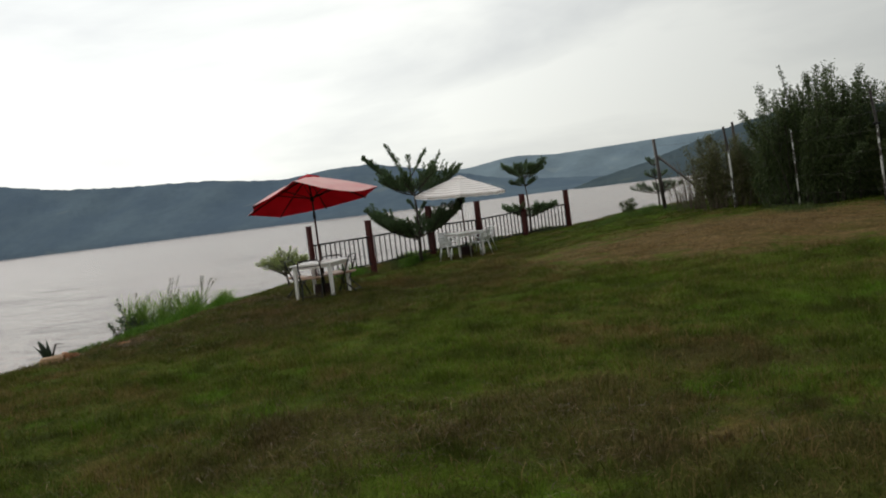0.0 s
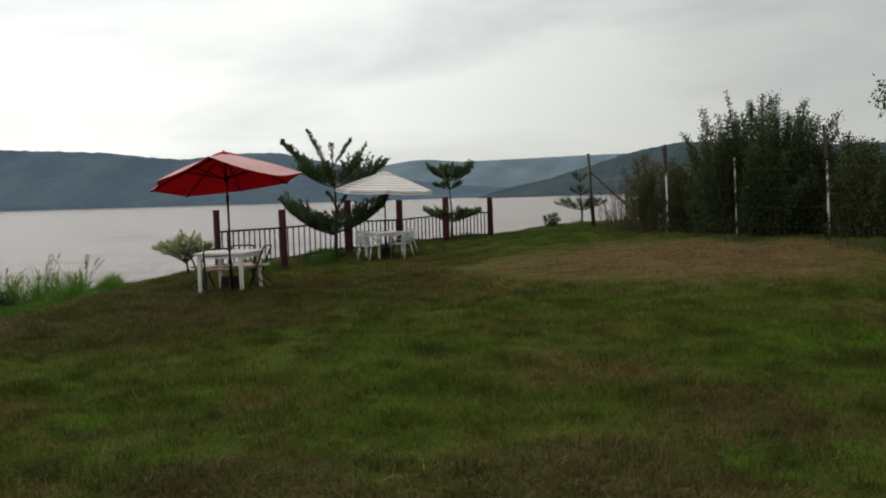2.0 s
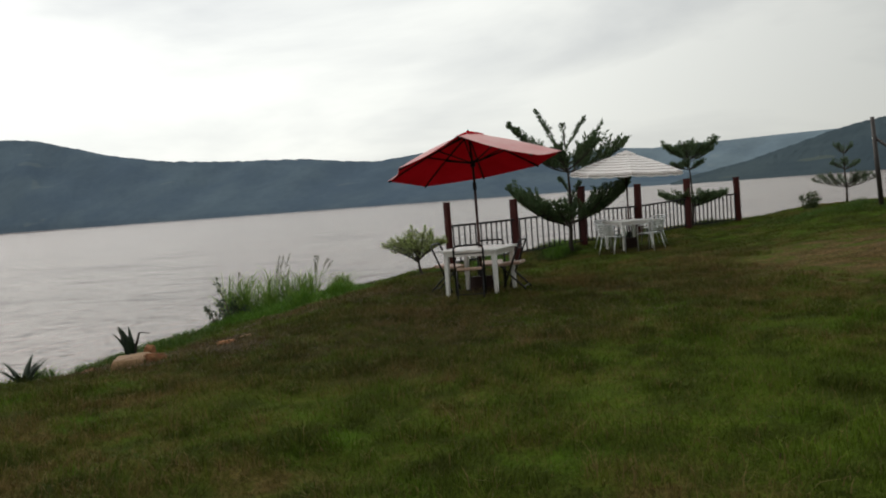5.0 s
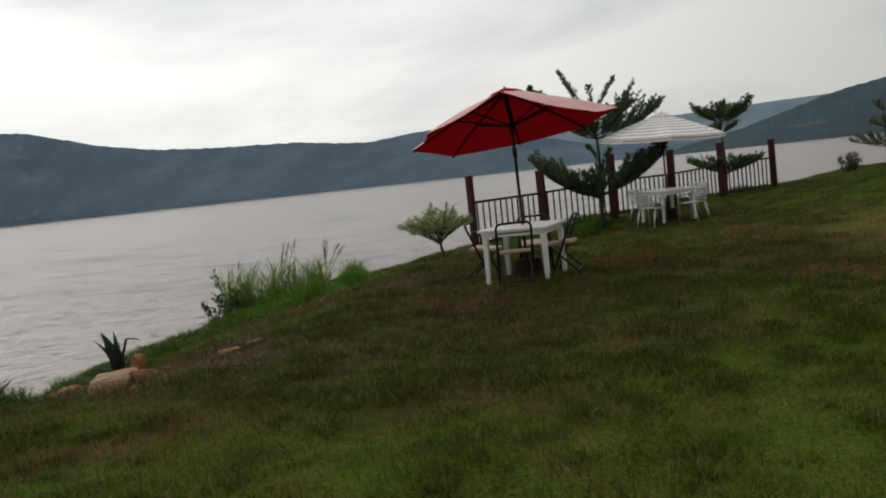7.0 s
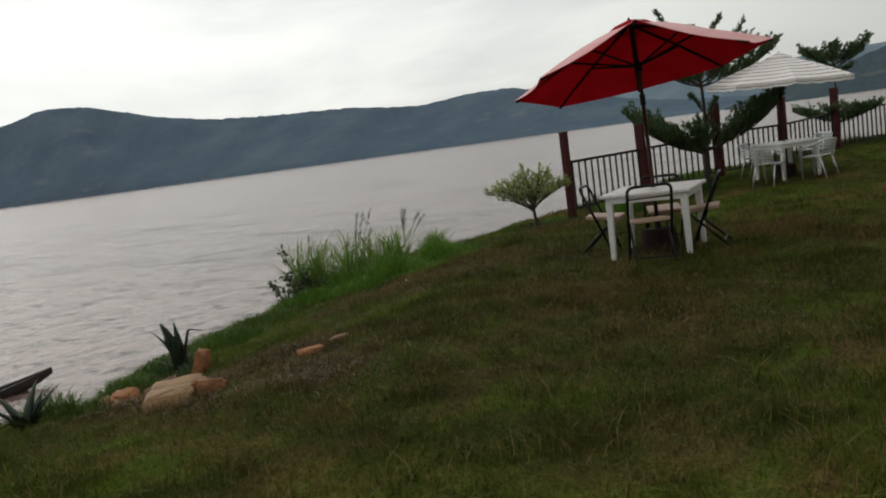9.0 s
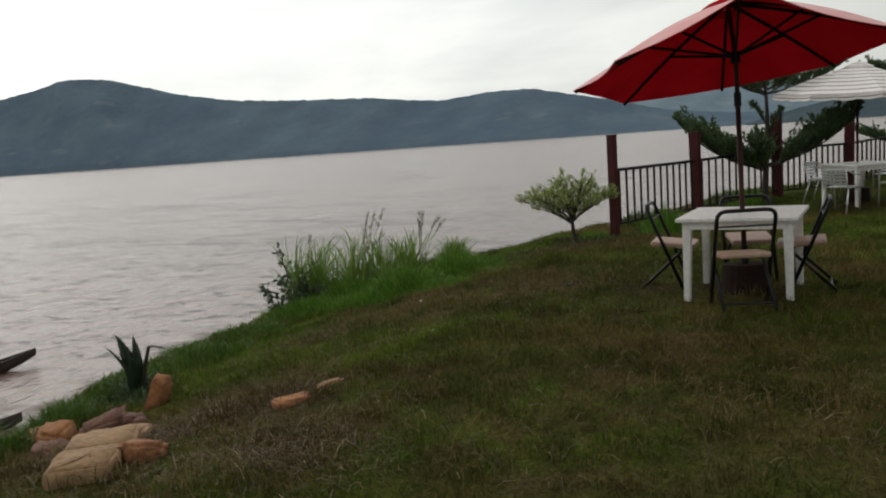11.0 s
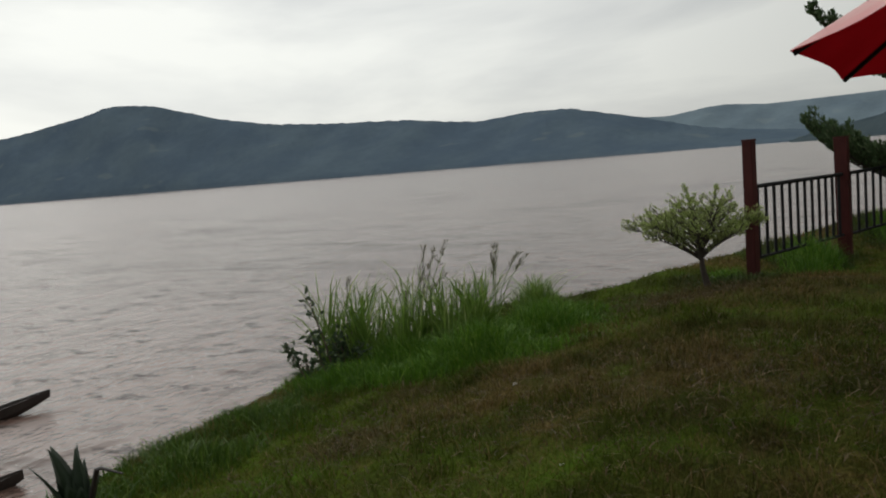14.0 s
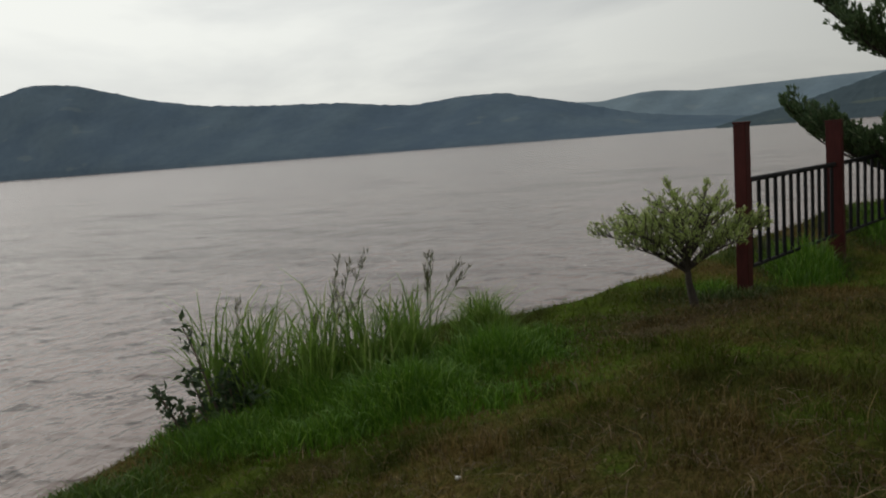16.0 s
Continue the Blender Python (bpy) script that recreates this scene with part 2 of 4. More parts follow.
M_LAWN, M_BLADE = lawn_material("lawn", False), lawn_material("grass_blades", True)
M_WATER = water_material()
# distance haze is painted into the hill colours, palest on the far ridge
M_HILL = hill_material("hazed_wooded_hill", (0.100, 0.139, 0.184), (0.122, 0.165, 0.202), (0.175, 0.21, 0.22))
M_HILL_FAR = hill_material("hazed_far_hill", (0.17, 0.225, 0.27), (0.20, 0.26, 0.30), (0.24, 0.29, 0.31))
M_HILL_SIDE = hill_material("hazed_side_hill", (0.062, 0.086, 0.102), (0.078, 0.104, 0.116), (0.13, 0.15, 0.12))
M_POST = plain("maroon_painted_post", (0.050, 0.010, 0.010), (0.078, 0.018, 0.015), 4.0, 0.6, spec=0.2, fine=30, relief=0.3, stretch=(1, 1, 0.25))
M_IRON = plain("dark_iron", (0.007, 0.007, 0.008), (0.014, 0.013, 0.014), 6.0, 0.6, 0.0, spec=0.2)
M_WHITE = plain("white_plastic", (0.78, 0.755, 0.72), (0.82, 0.80, 0.77), 1.5, 0.38, fine=25, relief=0.05)
M_TUBE = plain("black_tube", (0.006, 0.006, 0.007), (0.012, 0.012, 0.013), 8.0, 0.4, 0.0, spec=0.3)
M_SEAT = plain("tan_seat_pad", (0.40, 0.25, 0.18), (0.50, 0.34, 0.26), 6.0, 0.5)
M_ALU = plain("brushed_aluminium", (0.62, 0.63, 0.64), (0.75, 0.76, 0.77), 6.0, 0.35, 0.6)
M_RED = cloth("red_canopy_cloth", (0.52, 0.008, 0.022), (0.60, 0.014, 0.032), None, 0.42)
# outer layer of the red parasol, a paler pink than the inner cloth
M_PALE_PINK = cloth("pale_pink_cloth", (0.90, 0.46, 0.46), (0.95, 0.62, 0.60), None, 0.22)
M_STRIPE = cloth("striped_canopy_cloth", (0.97, 0.91, 0.885), (0.99, 0.95, 0.925), (0.22, 0.13, 0.11), 0.10)
M_POLE = plain("dark_wood_pole", (0.035, 0.015, 0.012), (0.065, 0.028, 0.022), 4.0, 0.6, spec=0.2, stretch=(1, 1, 0.2))
M_BASE = plain("brown_base", (0.016, 0.009, 0.008), (0.030, 0.017, 0.014), 4.0, 0.8, spec=0.1)
M_BARK = plain("grey_bark", (0.034, 0.027, 0.022), (0.070, 0.056, 0.044), 5.0, 0.9, fine=45, relief=0.6, depth=0.01)
M_TREE = foliage("tiered_tree_leaves", (0.055, 0.098, 0.042), (0.130, 0.195, 0.082), (0.21, 0.27, 0.14))
M_PALE = foliage("variegated_leaves", (0.26, 0.34, 0.085), (0.48, 0.56, 0.20), (0.66, 0.68, 0.40))
M_BUSH = foliage("bush_leaves", (0.036, 0.056, 0.018), (0.086, 0.122, 0.036), (0.13, 0.17, 0.060), 0.8)
M_THICKET = foliage("thicket_leaves", (0.038, 0.056, 0.014), (0.096, 0.126, 0.034), (0.14, 0.16, 0.055), 0.8)
M_SHRUB = foliage("dark_shrub_leaves", (0.040, 0.068, 0.032), (0.095, 0.140, 0.062), (0.13, 0.18, 0.08))
M_REED = foliage("reed_blades", (0.10, 0.19, 0.026), (0.27, 0.40, 0.075), (0.42, 0.48, 0.18))
M_STRAW = foliage("withered_grass", (0.070, 0.045, 0.020), (0.175, 0.118, 0.055), (0.25, 0.18, 0.09))
M_LUSH = foliage("lush_grass", (0.050, 0.125, 0.008), (0.140, 0.290, 0.020), (0.24, 0.36, 0.06))
M_SEDHEAD = foliage("seed_heads", (0.085, 0.090, 0.045), (0.17, 0.165, 0.085))
M_AGAVE = foliage("agave_leaves", (0.011, 0.024, 0.011), (0.032, 0.058, 0.022), None, 3.0, 0.1)
M_ROCK = plain("ochre_rock", (0.18, 0.068, 0.026), (0.38, 0.170, 0.070), 3.0, 0.9, fine=22, relief=0.7, depth=0.02)
M_ROCK_PALE = plain("pale_sandstone", (0.20, 0.110, 0.050), (0.37, 0.235, 0.125), 3.5, 0.9, fine=25, relief=0.7, depth=0.02)
M_ROCK_RED = plain("red_brown_rock", (0.080, 0.036, 0.024), (0.17, 0.080, 0.052), 3.0, 0.85, fine=25, relief=0.7, depth=0.02)
M_DARKWOOD = plain("wet_dark_wood", (0.026, 0.020, 0.018), (0.055, 0.043, 0.038), 2.0, 0.5, fine=20, relief=0.5, depth=0.01)
g = Graph("peeling_whitewash")
M_PAINTED = g.done(g.mix(g.span(g.noise(7.0, 4.0, 0.65, (1.0, 1.0, 0.5)), 0.46, 0.56), (0.50, 0.50, 0.47), (0.045, 0.038, 0.032)), 0.85, 0.0, 0.2)
M_BANK = foliage("bank_grass", (0.040, 0.085, 0.010), (0.105, 0.190, 0.022), (0.17, 0.24, 0.05))
M_DULL = foliage("dull_long_grass", (0.034, 0.055, 0.012), (0.080, 0.115, 0.026), (0.13, 0.15, 0.05))
M_SAPLING = foliage("pale_sapling_leaves", (0.075, 0.125, 0.065), (0.16, 0.22, 0.12))
M_BRUSH = foliage("olive_brush_leaves", (0.066, 0.072, 0.026), (0.150, 0.152, 0.056), (0.19, 0.18, 0.08))
M_TWIG = plain("dry_twigs", (0.085, 0.062, 0.045), (0.15, 0.115, 0.085), 6.0, 0.9)
M_WIRE = plain("rusty_wire", (0.035, 0.030, 0.026), (0.06, 0.05, 0.045), 8.0, 0.6, 0.2)


# ---- builders ----
def smooth(u):
    u = min(1.0, max(0.0, u))
    return u * u * (3 - 2 * u)


def np_smooth(u):
    u = np.clip(u, 0, 1)
    return u * u * (3 - 2 * u)


def mesh_of(name, verts, faces, material, shade=False, uv=None):
    """A mesh from arrays of vertices and of equal-sided faces."""
    verts, faces = np.asarray(verts, np.float32), np.asarray(faces, np.int32)
    me = bpy.data.meshes.new(name)
    k = faces.shape[1]
    me.vertices.add(len(verts))
    me.vertices.foreach_set("co", verts.ravel())
    me.loops.add(faces.size)
    me.loops.foreach_set("vertex_index", faces.ravel())
    me.polygons.add(len(faces))
    me.polygons.foreach_set("loop_start", np.arange(0, faces.size, k, dtype=np.int32))
    me.polygons.foreach_set("use_smooth", np.full(len(faces), shade))
    me.materials.append(material)
    me.update(calc_edges=True)
    return me


def thing(name, label, category, m=None, group="", kind=""):
    ob = new(name)
    ob.empty_display_size = 0.1
    if m is not None:
        ob.matrix_basis = m
    return tagged(ob, label, category, group, kind)


def part(name, bm, material, parent, label="", shade=False, m=None):
    """Links a bmesh, or a ready mesh, as one object under a thing or a part."""
    if isinstance(bm, bmesh.types.BMesh):
        me = bpy.data.meshes.new(name)
        bm.normal_update()
        bm.to_mesh(me)
        bm.free()
        me.materials.append(material)
        if shade:
            me.polygons.foreach_set("use_smooth", np.full(len(me.polygons), True))
    else:
        me = bm
    ob = new(name, me)
    ob.parent = parent
    if m is not None:
        ob.matrix_basis = m
    return tagged(ob, label) if label else ob


def box(bm, sx, sy, sz, m=None, bevel=0.0, taper=1.0):
    """A box about the origin of m, its foot narrowed by taper."""
    made = bmesh.ops.create_cube(bm, size=1.0)["verts"]
    for v in made:
        f = taper if v.co.z < 0 else 1.0
        v.co = Vector((v.co.x * sx * f, v.co.y * sy * f, v.co.z * sz))
    if bevel:
        edges = list({e for v in made for e in v.link_edges})
        made = bmesh.ops.bevel(bm, geom=edges, offset=bevel, segments=2, affect="EDGES", profile=0.6)["verts"]
    if m is not None:
        bmesh.ops.transform(bm, matrix=m, verts=list({v for v in made}))
    return bm


def tube(bm, points, radius, sides=8, closed=False):
    """A round bar along points; radius is one number or one for each point."""
    pts = [Vector(p) for p in points]
    radii = radius if isinstance(radius, (list, tuple)) else [radius] * len(pts)
    rings, side = [], None
    for i, p in enumerate(pts):
        a = pts[i - 1] if i or closed else p
        b = pts[(i + 1) % len(pts)] if i < len(pts) - 1 or closed else p
        way = (b - a).normalized()
        if side is None:
            side = way.orthogonal().normalized()
        side = (side - way * side.dot(way)).normalized()
        up = way.cross(side)
        ring = []
        for s in range(sides):
            c = 2 * math.pi * s / sides
            ring.append(bm.verts.new(p + (side * math.cos(c) + up * math.sin(c)) * radii[i]))
        rings.append(ring)
    for i in range(len(rings) - (0 if closed else 1)):
        a, b = rings[i], rings[(i + 1) % len(rings)]
        for s in range(sides):
            bm.faces.new((a[s], a[(s + 1) % sides], b[(s + 1) % sides], b[s]))
    if not closed:
        bm.faces.new(rings[0][::-1])
        bm.faces.new(rings[-1])
    return bm


def arc(p, q, r, bend, steps=6):
    """Points of a curve from p to q that passes r at its bend."""
    p, q, r = Vector(p), Vector(q), Vector(r)
    return [(1 - u) ** 2 * p + 2 * u * (1 - u) * r + u * u * q for u in (i / steps for i in range(steps + 1))]


def rounded(points, r, steps=4):
    """A bar's line with its inner corners rounded."""
    pts = [Vector(p) for p in points]
    out = [pts[0]]
    for a, b, c in zip(pts, pts[1:], pts[2:]):
        u, w = (a - b).normalized(), (c - b).normalized()
        p, q = b + u * r, b + w * r
        for i in range(steps + 1):
            s = i / steps
            out.append((1 - s) ** 2 * p + 2 * s * (1 - s) * b + s * s * q)
    return out + [pts[-1]]


def leaves_mesh(name, centres, ways, lengths, widths, material, rng, fold=0.25):
    """Pointed leaves, each of two triangles, folded along the middle."""
    c, w = np.asarray(centres, float), np.asarray(ways, float)
    n = len(c)
    w /= np.linalg.norm(w, axis=1, keepdims=True) + 1e-9
    r = rng.normal(size=(n, 3))
    s = np.cross(w, r)
    s /= np.linalg.norm(s, axis=1, keepdims=True) + 1e-9
    u = np.cross(s, w)
    L, W = np.asarray(lengths)[:, None] * np.ones((n, 1)), np.asarray(widths)[:, None] * np.ones((n, 1))
    a, b = c, c + w * L
    mid = c + w * L * 0.5
    v = np.stack([a, mid + s * W / 2 + u * W * fold, b, mid - s * W / 2 + u * W * fold], 1).reshape(-1, 3)
    i = np.arange(n)[:, None] * 4
    f = np.concatenate([i + [[0, 1, 2]], i + [[0, 2, 3]]])
    return mesh_of(name, v, f, material)


def blades_mesh(name, roots, heights, widths, lean, material, rng, joints=1):
    """Grass blades that taper and bend; joints: bends along each blade."""
    p = np.asarray(roots, float)
    n = len(p)
    h, w = np.asarray(heights) * np.ones(n), np.asarray(widths) * np.ones(n)
    turn = rng.uniform(0, 2 * np.pi, n)
    side = np.stack([np.cos(turn), np.sin(turn), np.zeros(n)], 1)
    to = rng.uniform(0, 2 * np.pi, n)
    away = np.stack([np.cos(to), np.sin(to), np.zeros(n)], 1) * (np.abs(rng.normal(size=n)) * lean * h)[:, None]
    up = np.array([0, 0, 1.0])
    rows = []
    for k in range(joints):
        u = k / joints
        q = p + up * (h * u)[:, None] + away * u * u
        wide = w * (1 - 0.55 * u)
        rows += [q - side * (wide / 2)[:, None], q + side * (wide / 2)[:, None]]
    rows.append(p + up * (h * (1 - 0.25 * lean))[:, None] + away)
    v = np.stack(rows, 1).reshape(-1, 3)
    k = 2 * joints + 1
    i = np.arange(n)[:, None] * k
    f = [i + [[2 * j, 2 * j + 1, 2 * j + 3]] for j in range(joints - 1)] + [i + [[2 * j, 2 * j + 3, 2 * j + 2]] for j in range(joints - 1)]
    f.append(i + [[k - 3, k - 2, k - 1]])
    return mesh_of(name, v, np.concatenate(f), material)


# ---- the lie of the land ----
WATER = -5.2
CREST = np.array([(-8.6, -60), (-8.3, 0), (-8.0, 7), (-7.9, 10.6), (-8.3, 12.5), (-8.95, 14.1), (-8.95, 16.6), (-8.9, 18.4), (-7.2, 19.5), (-5.9, 19.9), (-5.0, 20.8),
                  (-4.0, 23.5), (-2.7, 26.1), (-1.0, 27.9), (0.3, 30.1), (2.1, 32.2), (4.2, 33.2), (6.2, 34.6), (9.0, 35.2), (16, 35.6), (60, 38), (400, 60), (3500, 300)])


def beyond(x, y):
    """How far a place lies beyond the top of the bank (negative on the lawn)."""
    x, y = np.asarray(x, float), np.asarray(y, float)
    best, sign = np.full(x.shape, 1e9), np.ones(x.shape)
    for (ax, ay), (bx, by) in zip(CREST, CREST[1:]):
        dx, dy = bx - ax, by - ay
        u = np.clip(((x - ax) * dx + (y - ay) * dy) / (dx * dx + dy * dy), 0, 1)
        d = np.hypot(x - ax - u * dx, y - ay - u * dy)
        s = np.sign(dx * (y - ay) - dy * (x - ax))
        near = d < best - 1e-9
        best, sign = np.where(near, d, best), np.where(near, s, sign)
    return best * sign


def waves(x, y):
    return (0.022 * np.sin(1.3 * x + 0.7 * y) * np.cos(0.9 * y - 0.4 * x) + 0.020 * np.sin(2.9 * x - 1.7 * y + 1.0)
            + 0.017 * np.sin(4.7 * y + 2.1 * x) * np.sin(3.9 * x - 1.1 * y))


def land(x, y):
    """The height of the ground: a lawn that falls to the bank on one side and rises a little to the wire fence on the other."""
    x, y = np.asarray(x, float), np.asarray(y, float)
    z = -0.87 * np_smooth((-3.5 - x) / 6.0) * (1 - np_smooth((y - 17.7) / 4.0)) * (0.5 + 0.5 * np_smooth((y - 10.2) / 2.4))
    z = z + 0.36 * np_smooth((x - 1.0) / 6.0) * np_smooth((y - 10.0) / 9.0) + 0.08 * np_smooth((4 - y) / 6.0)
    z = z - 0.10 * np.exp(-((y - 10.5) / 4.0) ** 2) * np_smooth((1.5 - x) / 4.0)
    z = z - 0.10 * np.exp(-((x + 4.2) / 1.3) ** 2 - ((y - 20.4) / 1.6) ** 2) - 0.14 * np.exp(-((x + 0.4) / 2.0) ** 2 - ((y - 22.6) / 2.0) ** 2)
    z = z - 0.12 * np.exp(-((x + 6.2) / 1.2) ** 2 - ((y - 19.6) / 1.0) ** 2)
    z = z - 0.15 * np.exp(-((x + 7.4) / 0.75) ** 2 - ((y - 12.2) / 0.9) ** 2)
    z = z - 0.27 * np.exp(-((x + 3.0) / 1.5) ** 2 - ((y - 22.2) / 2.3) ** 2) + 0.22 * np.exp(-((x - 5.4) / 1.8) ** 2 - ((y - 26.8) / 1.5) ** 2)
    d = beyond(x, y)
    z = z + waves(x, y) * np.clip(1 - d, 0, 1)
    out = np.maximum(d, 0)
    drop = (np.sqrt(out * out + 0.16) - 0.4) * 1.15
    return np.maximum(z - drop, -7.0 - 0.0 * x)


def ground_z(x, y):
    return float(land(np.array([x]), np.array([y]))[0])


def stretch(dense_a, dense_b, step, far):
    """Grid lines close together between a and b, and ever further apart out to far."""
    mid = list(np.arange(dense_a, dense_b + 1e-6, step))
    d, low, high = step, [], []
    while mid[0] - sum(low) > -far:
        d *= 1.25
        low.append(d)
    d = step
    while mid[-1] + sum(high) < far:
        d *= 1.25
        high.append(d)
    return np.array(list(dense_a - np.cumsum(low))[::-1] + mid + list(dense_b + np.cumsum(high)))


def grid_faces(nx, ny):
    i = np.arange(nx - 1)[:, None] * ny + np.arange(ny - 1)[None]
    i = i.ravel()
    return np.stack([i, i + ny, i + ny + 1, i + 1], 1)


gx, gy = stretch(-14, 16, 0.16, 3000), stretch(-5, 38, 0.16, 3000)
GX, GY = np.meshgrid(gx, gy, indexing="ij")
ground = new("ground", mesh_of("ground", np.stack([GX, GY, land(GX, GY)], -1).reshape(-1, 3), grid_faces(len(gx), len(gy)), M_LAWN, True))
tagged(ground, "uneven green and brown lawn sloping to a river bank", "lawn", kind="structure")

wx, wy = stretch(-60, 40, 4.0, 3600), stretch(-20, 120, 4.0, 3600)
WX, WY = np.meshgrid(wx, wy, indexing="ij")
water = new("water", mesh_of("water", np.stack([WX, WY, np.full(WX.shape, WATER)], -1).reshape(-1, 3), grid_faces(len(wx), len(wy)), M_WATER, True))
tagged(water, "wide muddy brown river with choppy ripples", "river", kind="structure")


def hill(name, shore, back, outline, material, label, seed, rough):
    """A wooded ridge beyond the water. outline: x and height as they stand at the distance shore; the ridge line lies back behind it."""
    xs = np.array([p[0] for p in outline], float)
    hs = np.array([p[1] for p in outline], float)
    n, rows = 420, 26
    x = np.linspace(xs[0], xs[-1], n)
    h = np.interp(x, xs, hs)
    k = np.array([0.04, 0.25, 0.42, 0.25, 0.04])
    h = np.convolve(np.pad(h, 2, mode="edge"), k, mode="valid")
    rng = np.random.default_rng(seed)
    tops = rng.normal(size=n) * rough
    v = []
    for r in range(rows + 6):
        u = min(1.0, r / rows)
        far = shore + (back - shore) * r / rows
        s = far / shore
        rise = u ** 0.8 if r <= rows else 1.0 - 0.25 * (r - rows)
        spur = 1 + 0.10 * np.sin(x / 61.0 + 3.0 * u) * np.sin(math.pi * u) + 0.06 * np.sin(x / 23.0 - 5 * u) * np.sin(math.pi * u)
        z = WATER - 0.5 + (h - WATER) * s * rise * np.where(u < 1, spur, 1.0) + tops * (0.4 + 0.6 * u) * (1 if u > 0.05 else 0)
        v.append(np.stack([x * s, np.full(n, far) + 14 * np.sin(x / 140.0), z], -1))
        tops = 0.5 * tops + rng.normal(size=n) * rough * 0.7
    v = np.stack(v, 1).reshape(-1, 3)
    ob = new(name, mesh_of(name, v, grid_faces(n, rows + 6), material, False))
    return tagged(ob, label, "hill", kind="structure")


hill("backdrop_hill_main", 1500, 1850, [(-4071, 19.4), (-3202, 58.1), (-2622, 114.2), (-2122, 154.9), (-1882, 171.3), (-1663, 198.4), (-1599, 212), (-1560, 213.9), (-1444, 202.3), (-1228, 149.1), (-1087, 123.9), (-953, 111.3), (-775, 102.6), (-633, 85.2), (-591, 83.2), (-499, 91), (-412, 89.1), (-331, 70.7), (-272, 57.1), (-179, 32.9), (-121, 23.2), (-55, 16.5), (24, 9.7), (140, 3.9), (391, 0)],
     M_HILL, "long wooded ridge beyond the river, tinted blue-green by painted haze", 3, 0.9)
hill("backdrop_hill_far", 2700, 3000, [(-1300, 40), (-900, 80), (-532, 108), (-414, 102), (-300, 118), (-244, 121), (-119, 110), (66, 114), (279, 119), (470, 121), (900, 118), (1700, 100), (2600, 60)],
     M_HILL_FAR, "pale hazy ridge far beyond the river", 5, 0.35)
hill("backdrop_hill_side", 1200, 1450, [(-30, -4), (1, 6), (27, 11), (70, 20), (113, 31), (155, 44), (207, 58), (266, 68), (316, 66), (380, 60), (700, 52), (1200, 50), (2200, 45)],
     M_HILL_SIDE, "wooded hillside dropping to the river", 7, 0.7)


# ---- iron railing with painted posts ----
def railing():
    rail = thing("railing", "dark iron bar railing between maroon wooden posts", "railing", pose(0, 0, 0))
    posts = [(-4.355, 20.05, 1.41, 0.88, 0.115), (-3.31, 22.40, 1.35, 0.86, 0.17), (-1.97, 25.05, 1.55, 0.89, 0.19), (-0.55, 26.55, 1.50, 0.87, 0.18), (0.80, 29.04, 1.545, 0.93, 0.19), (2.39, 30.91, 1.485, 0.94, 0.18)]
    ends = []
    for i, (x, y, top, bar_top, wide) in enumerate(posts):
        z = ground_z(x, y)
        bm = bmesh.new()
        tall = top - z + 0.35
        box(bm, wide, 0.115, tall, pose(0, 0, tall / 2 - 0.35), 0.008)
        post = part("post", bm, M_POST, rail, "maroon painted square wooden post", m=pose(x, y, z, (0.6, -0.4, 0.3)[i % 3], (0.5, -0.8, 0.2, 0.7)[i % 4], -24 + 5 * (i % 2)))
        bm = bmesh.new()
        box(bm, wide + 0.01, 0.125, 0.02, pose(0, 0, tall - 0.35 + 0.011), 0.005)
        part("post_cap", bm, M_POST, post)
        ends.append((Vector((x, y, 0)), z, bar_top))
    for (a, za, ta), (b, zb, tb) in zip(ends, ends[1:]):
        way = (b - a).normalized()
        p, q = a + way * 0.063, b - way * 0.063
        low_a, low_b = ta - 0.84, tb - 0.83
        high_a, high_b = ta, tb
        for name, ha, hb, r in (("top_rail", high_a, high_b, 0.026), ("bottom_rail", low_a, low_b, 0.020)):
            bm = bmesh.new()
            tube(bm, [p + Vector((0, 0, ha)), q + Vector((0, 0, hb))], r, 6)
            part(name, bm, M_IRON, rail, "dark iron rail")
        count = 12
        for k in range(count):
            u = (k + 0.5) / count
            c = p.lerp(q, u)
            lo, hi = low_a + (low_b - low_a) * u, high_a + (high_b - high_a) * u
            bm = bmesh.new()
            tube(bm, [c + Vector((0, 0, lo)), c + Vector((0, 0, hi))], 0.020, 6)
            part("bar", bm, M_IRON, rail)
    return rail


railing()


# ---- garden furniture ----
def plastic_table(m, label):
    t = thing("garden_table", label, "table", m, "white tables")
    bm = bmesh.new()
    box(bm, 0.98, 0.98, 0.035, pose(0, 0, 0.7125), 0.012)
    part("tabletop", bm, M_WHITE, t, "white plastic top")
    for a in range(4):
        bm = bmesh.new()
        box(bm, 0.84, 0.022, 0.065, pose(0, -0.435, 0.66), 0.006)
        part("apron", bm, M_WHITE, t, m=pose(0, 0, 0, 0, 0, 90 * a))
        bm = bmesh.new()
        box(bm, 0.078, 0.078, 0.70, pose(0, 0, 0.345), 0.012, 0.72)
        part("leg", bm, M_WHITE, t, m=pose(0, 0, 0, 0, 0, 90 * a) @ pose(-0.415, -0.415, 0, -1.0, 1.0))
    return t


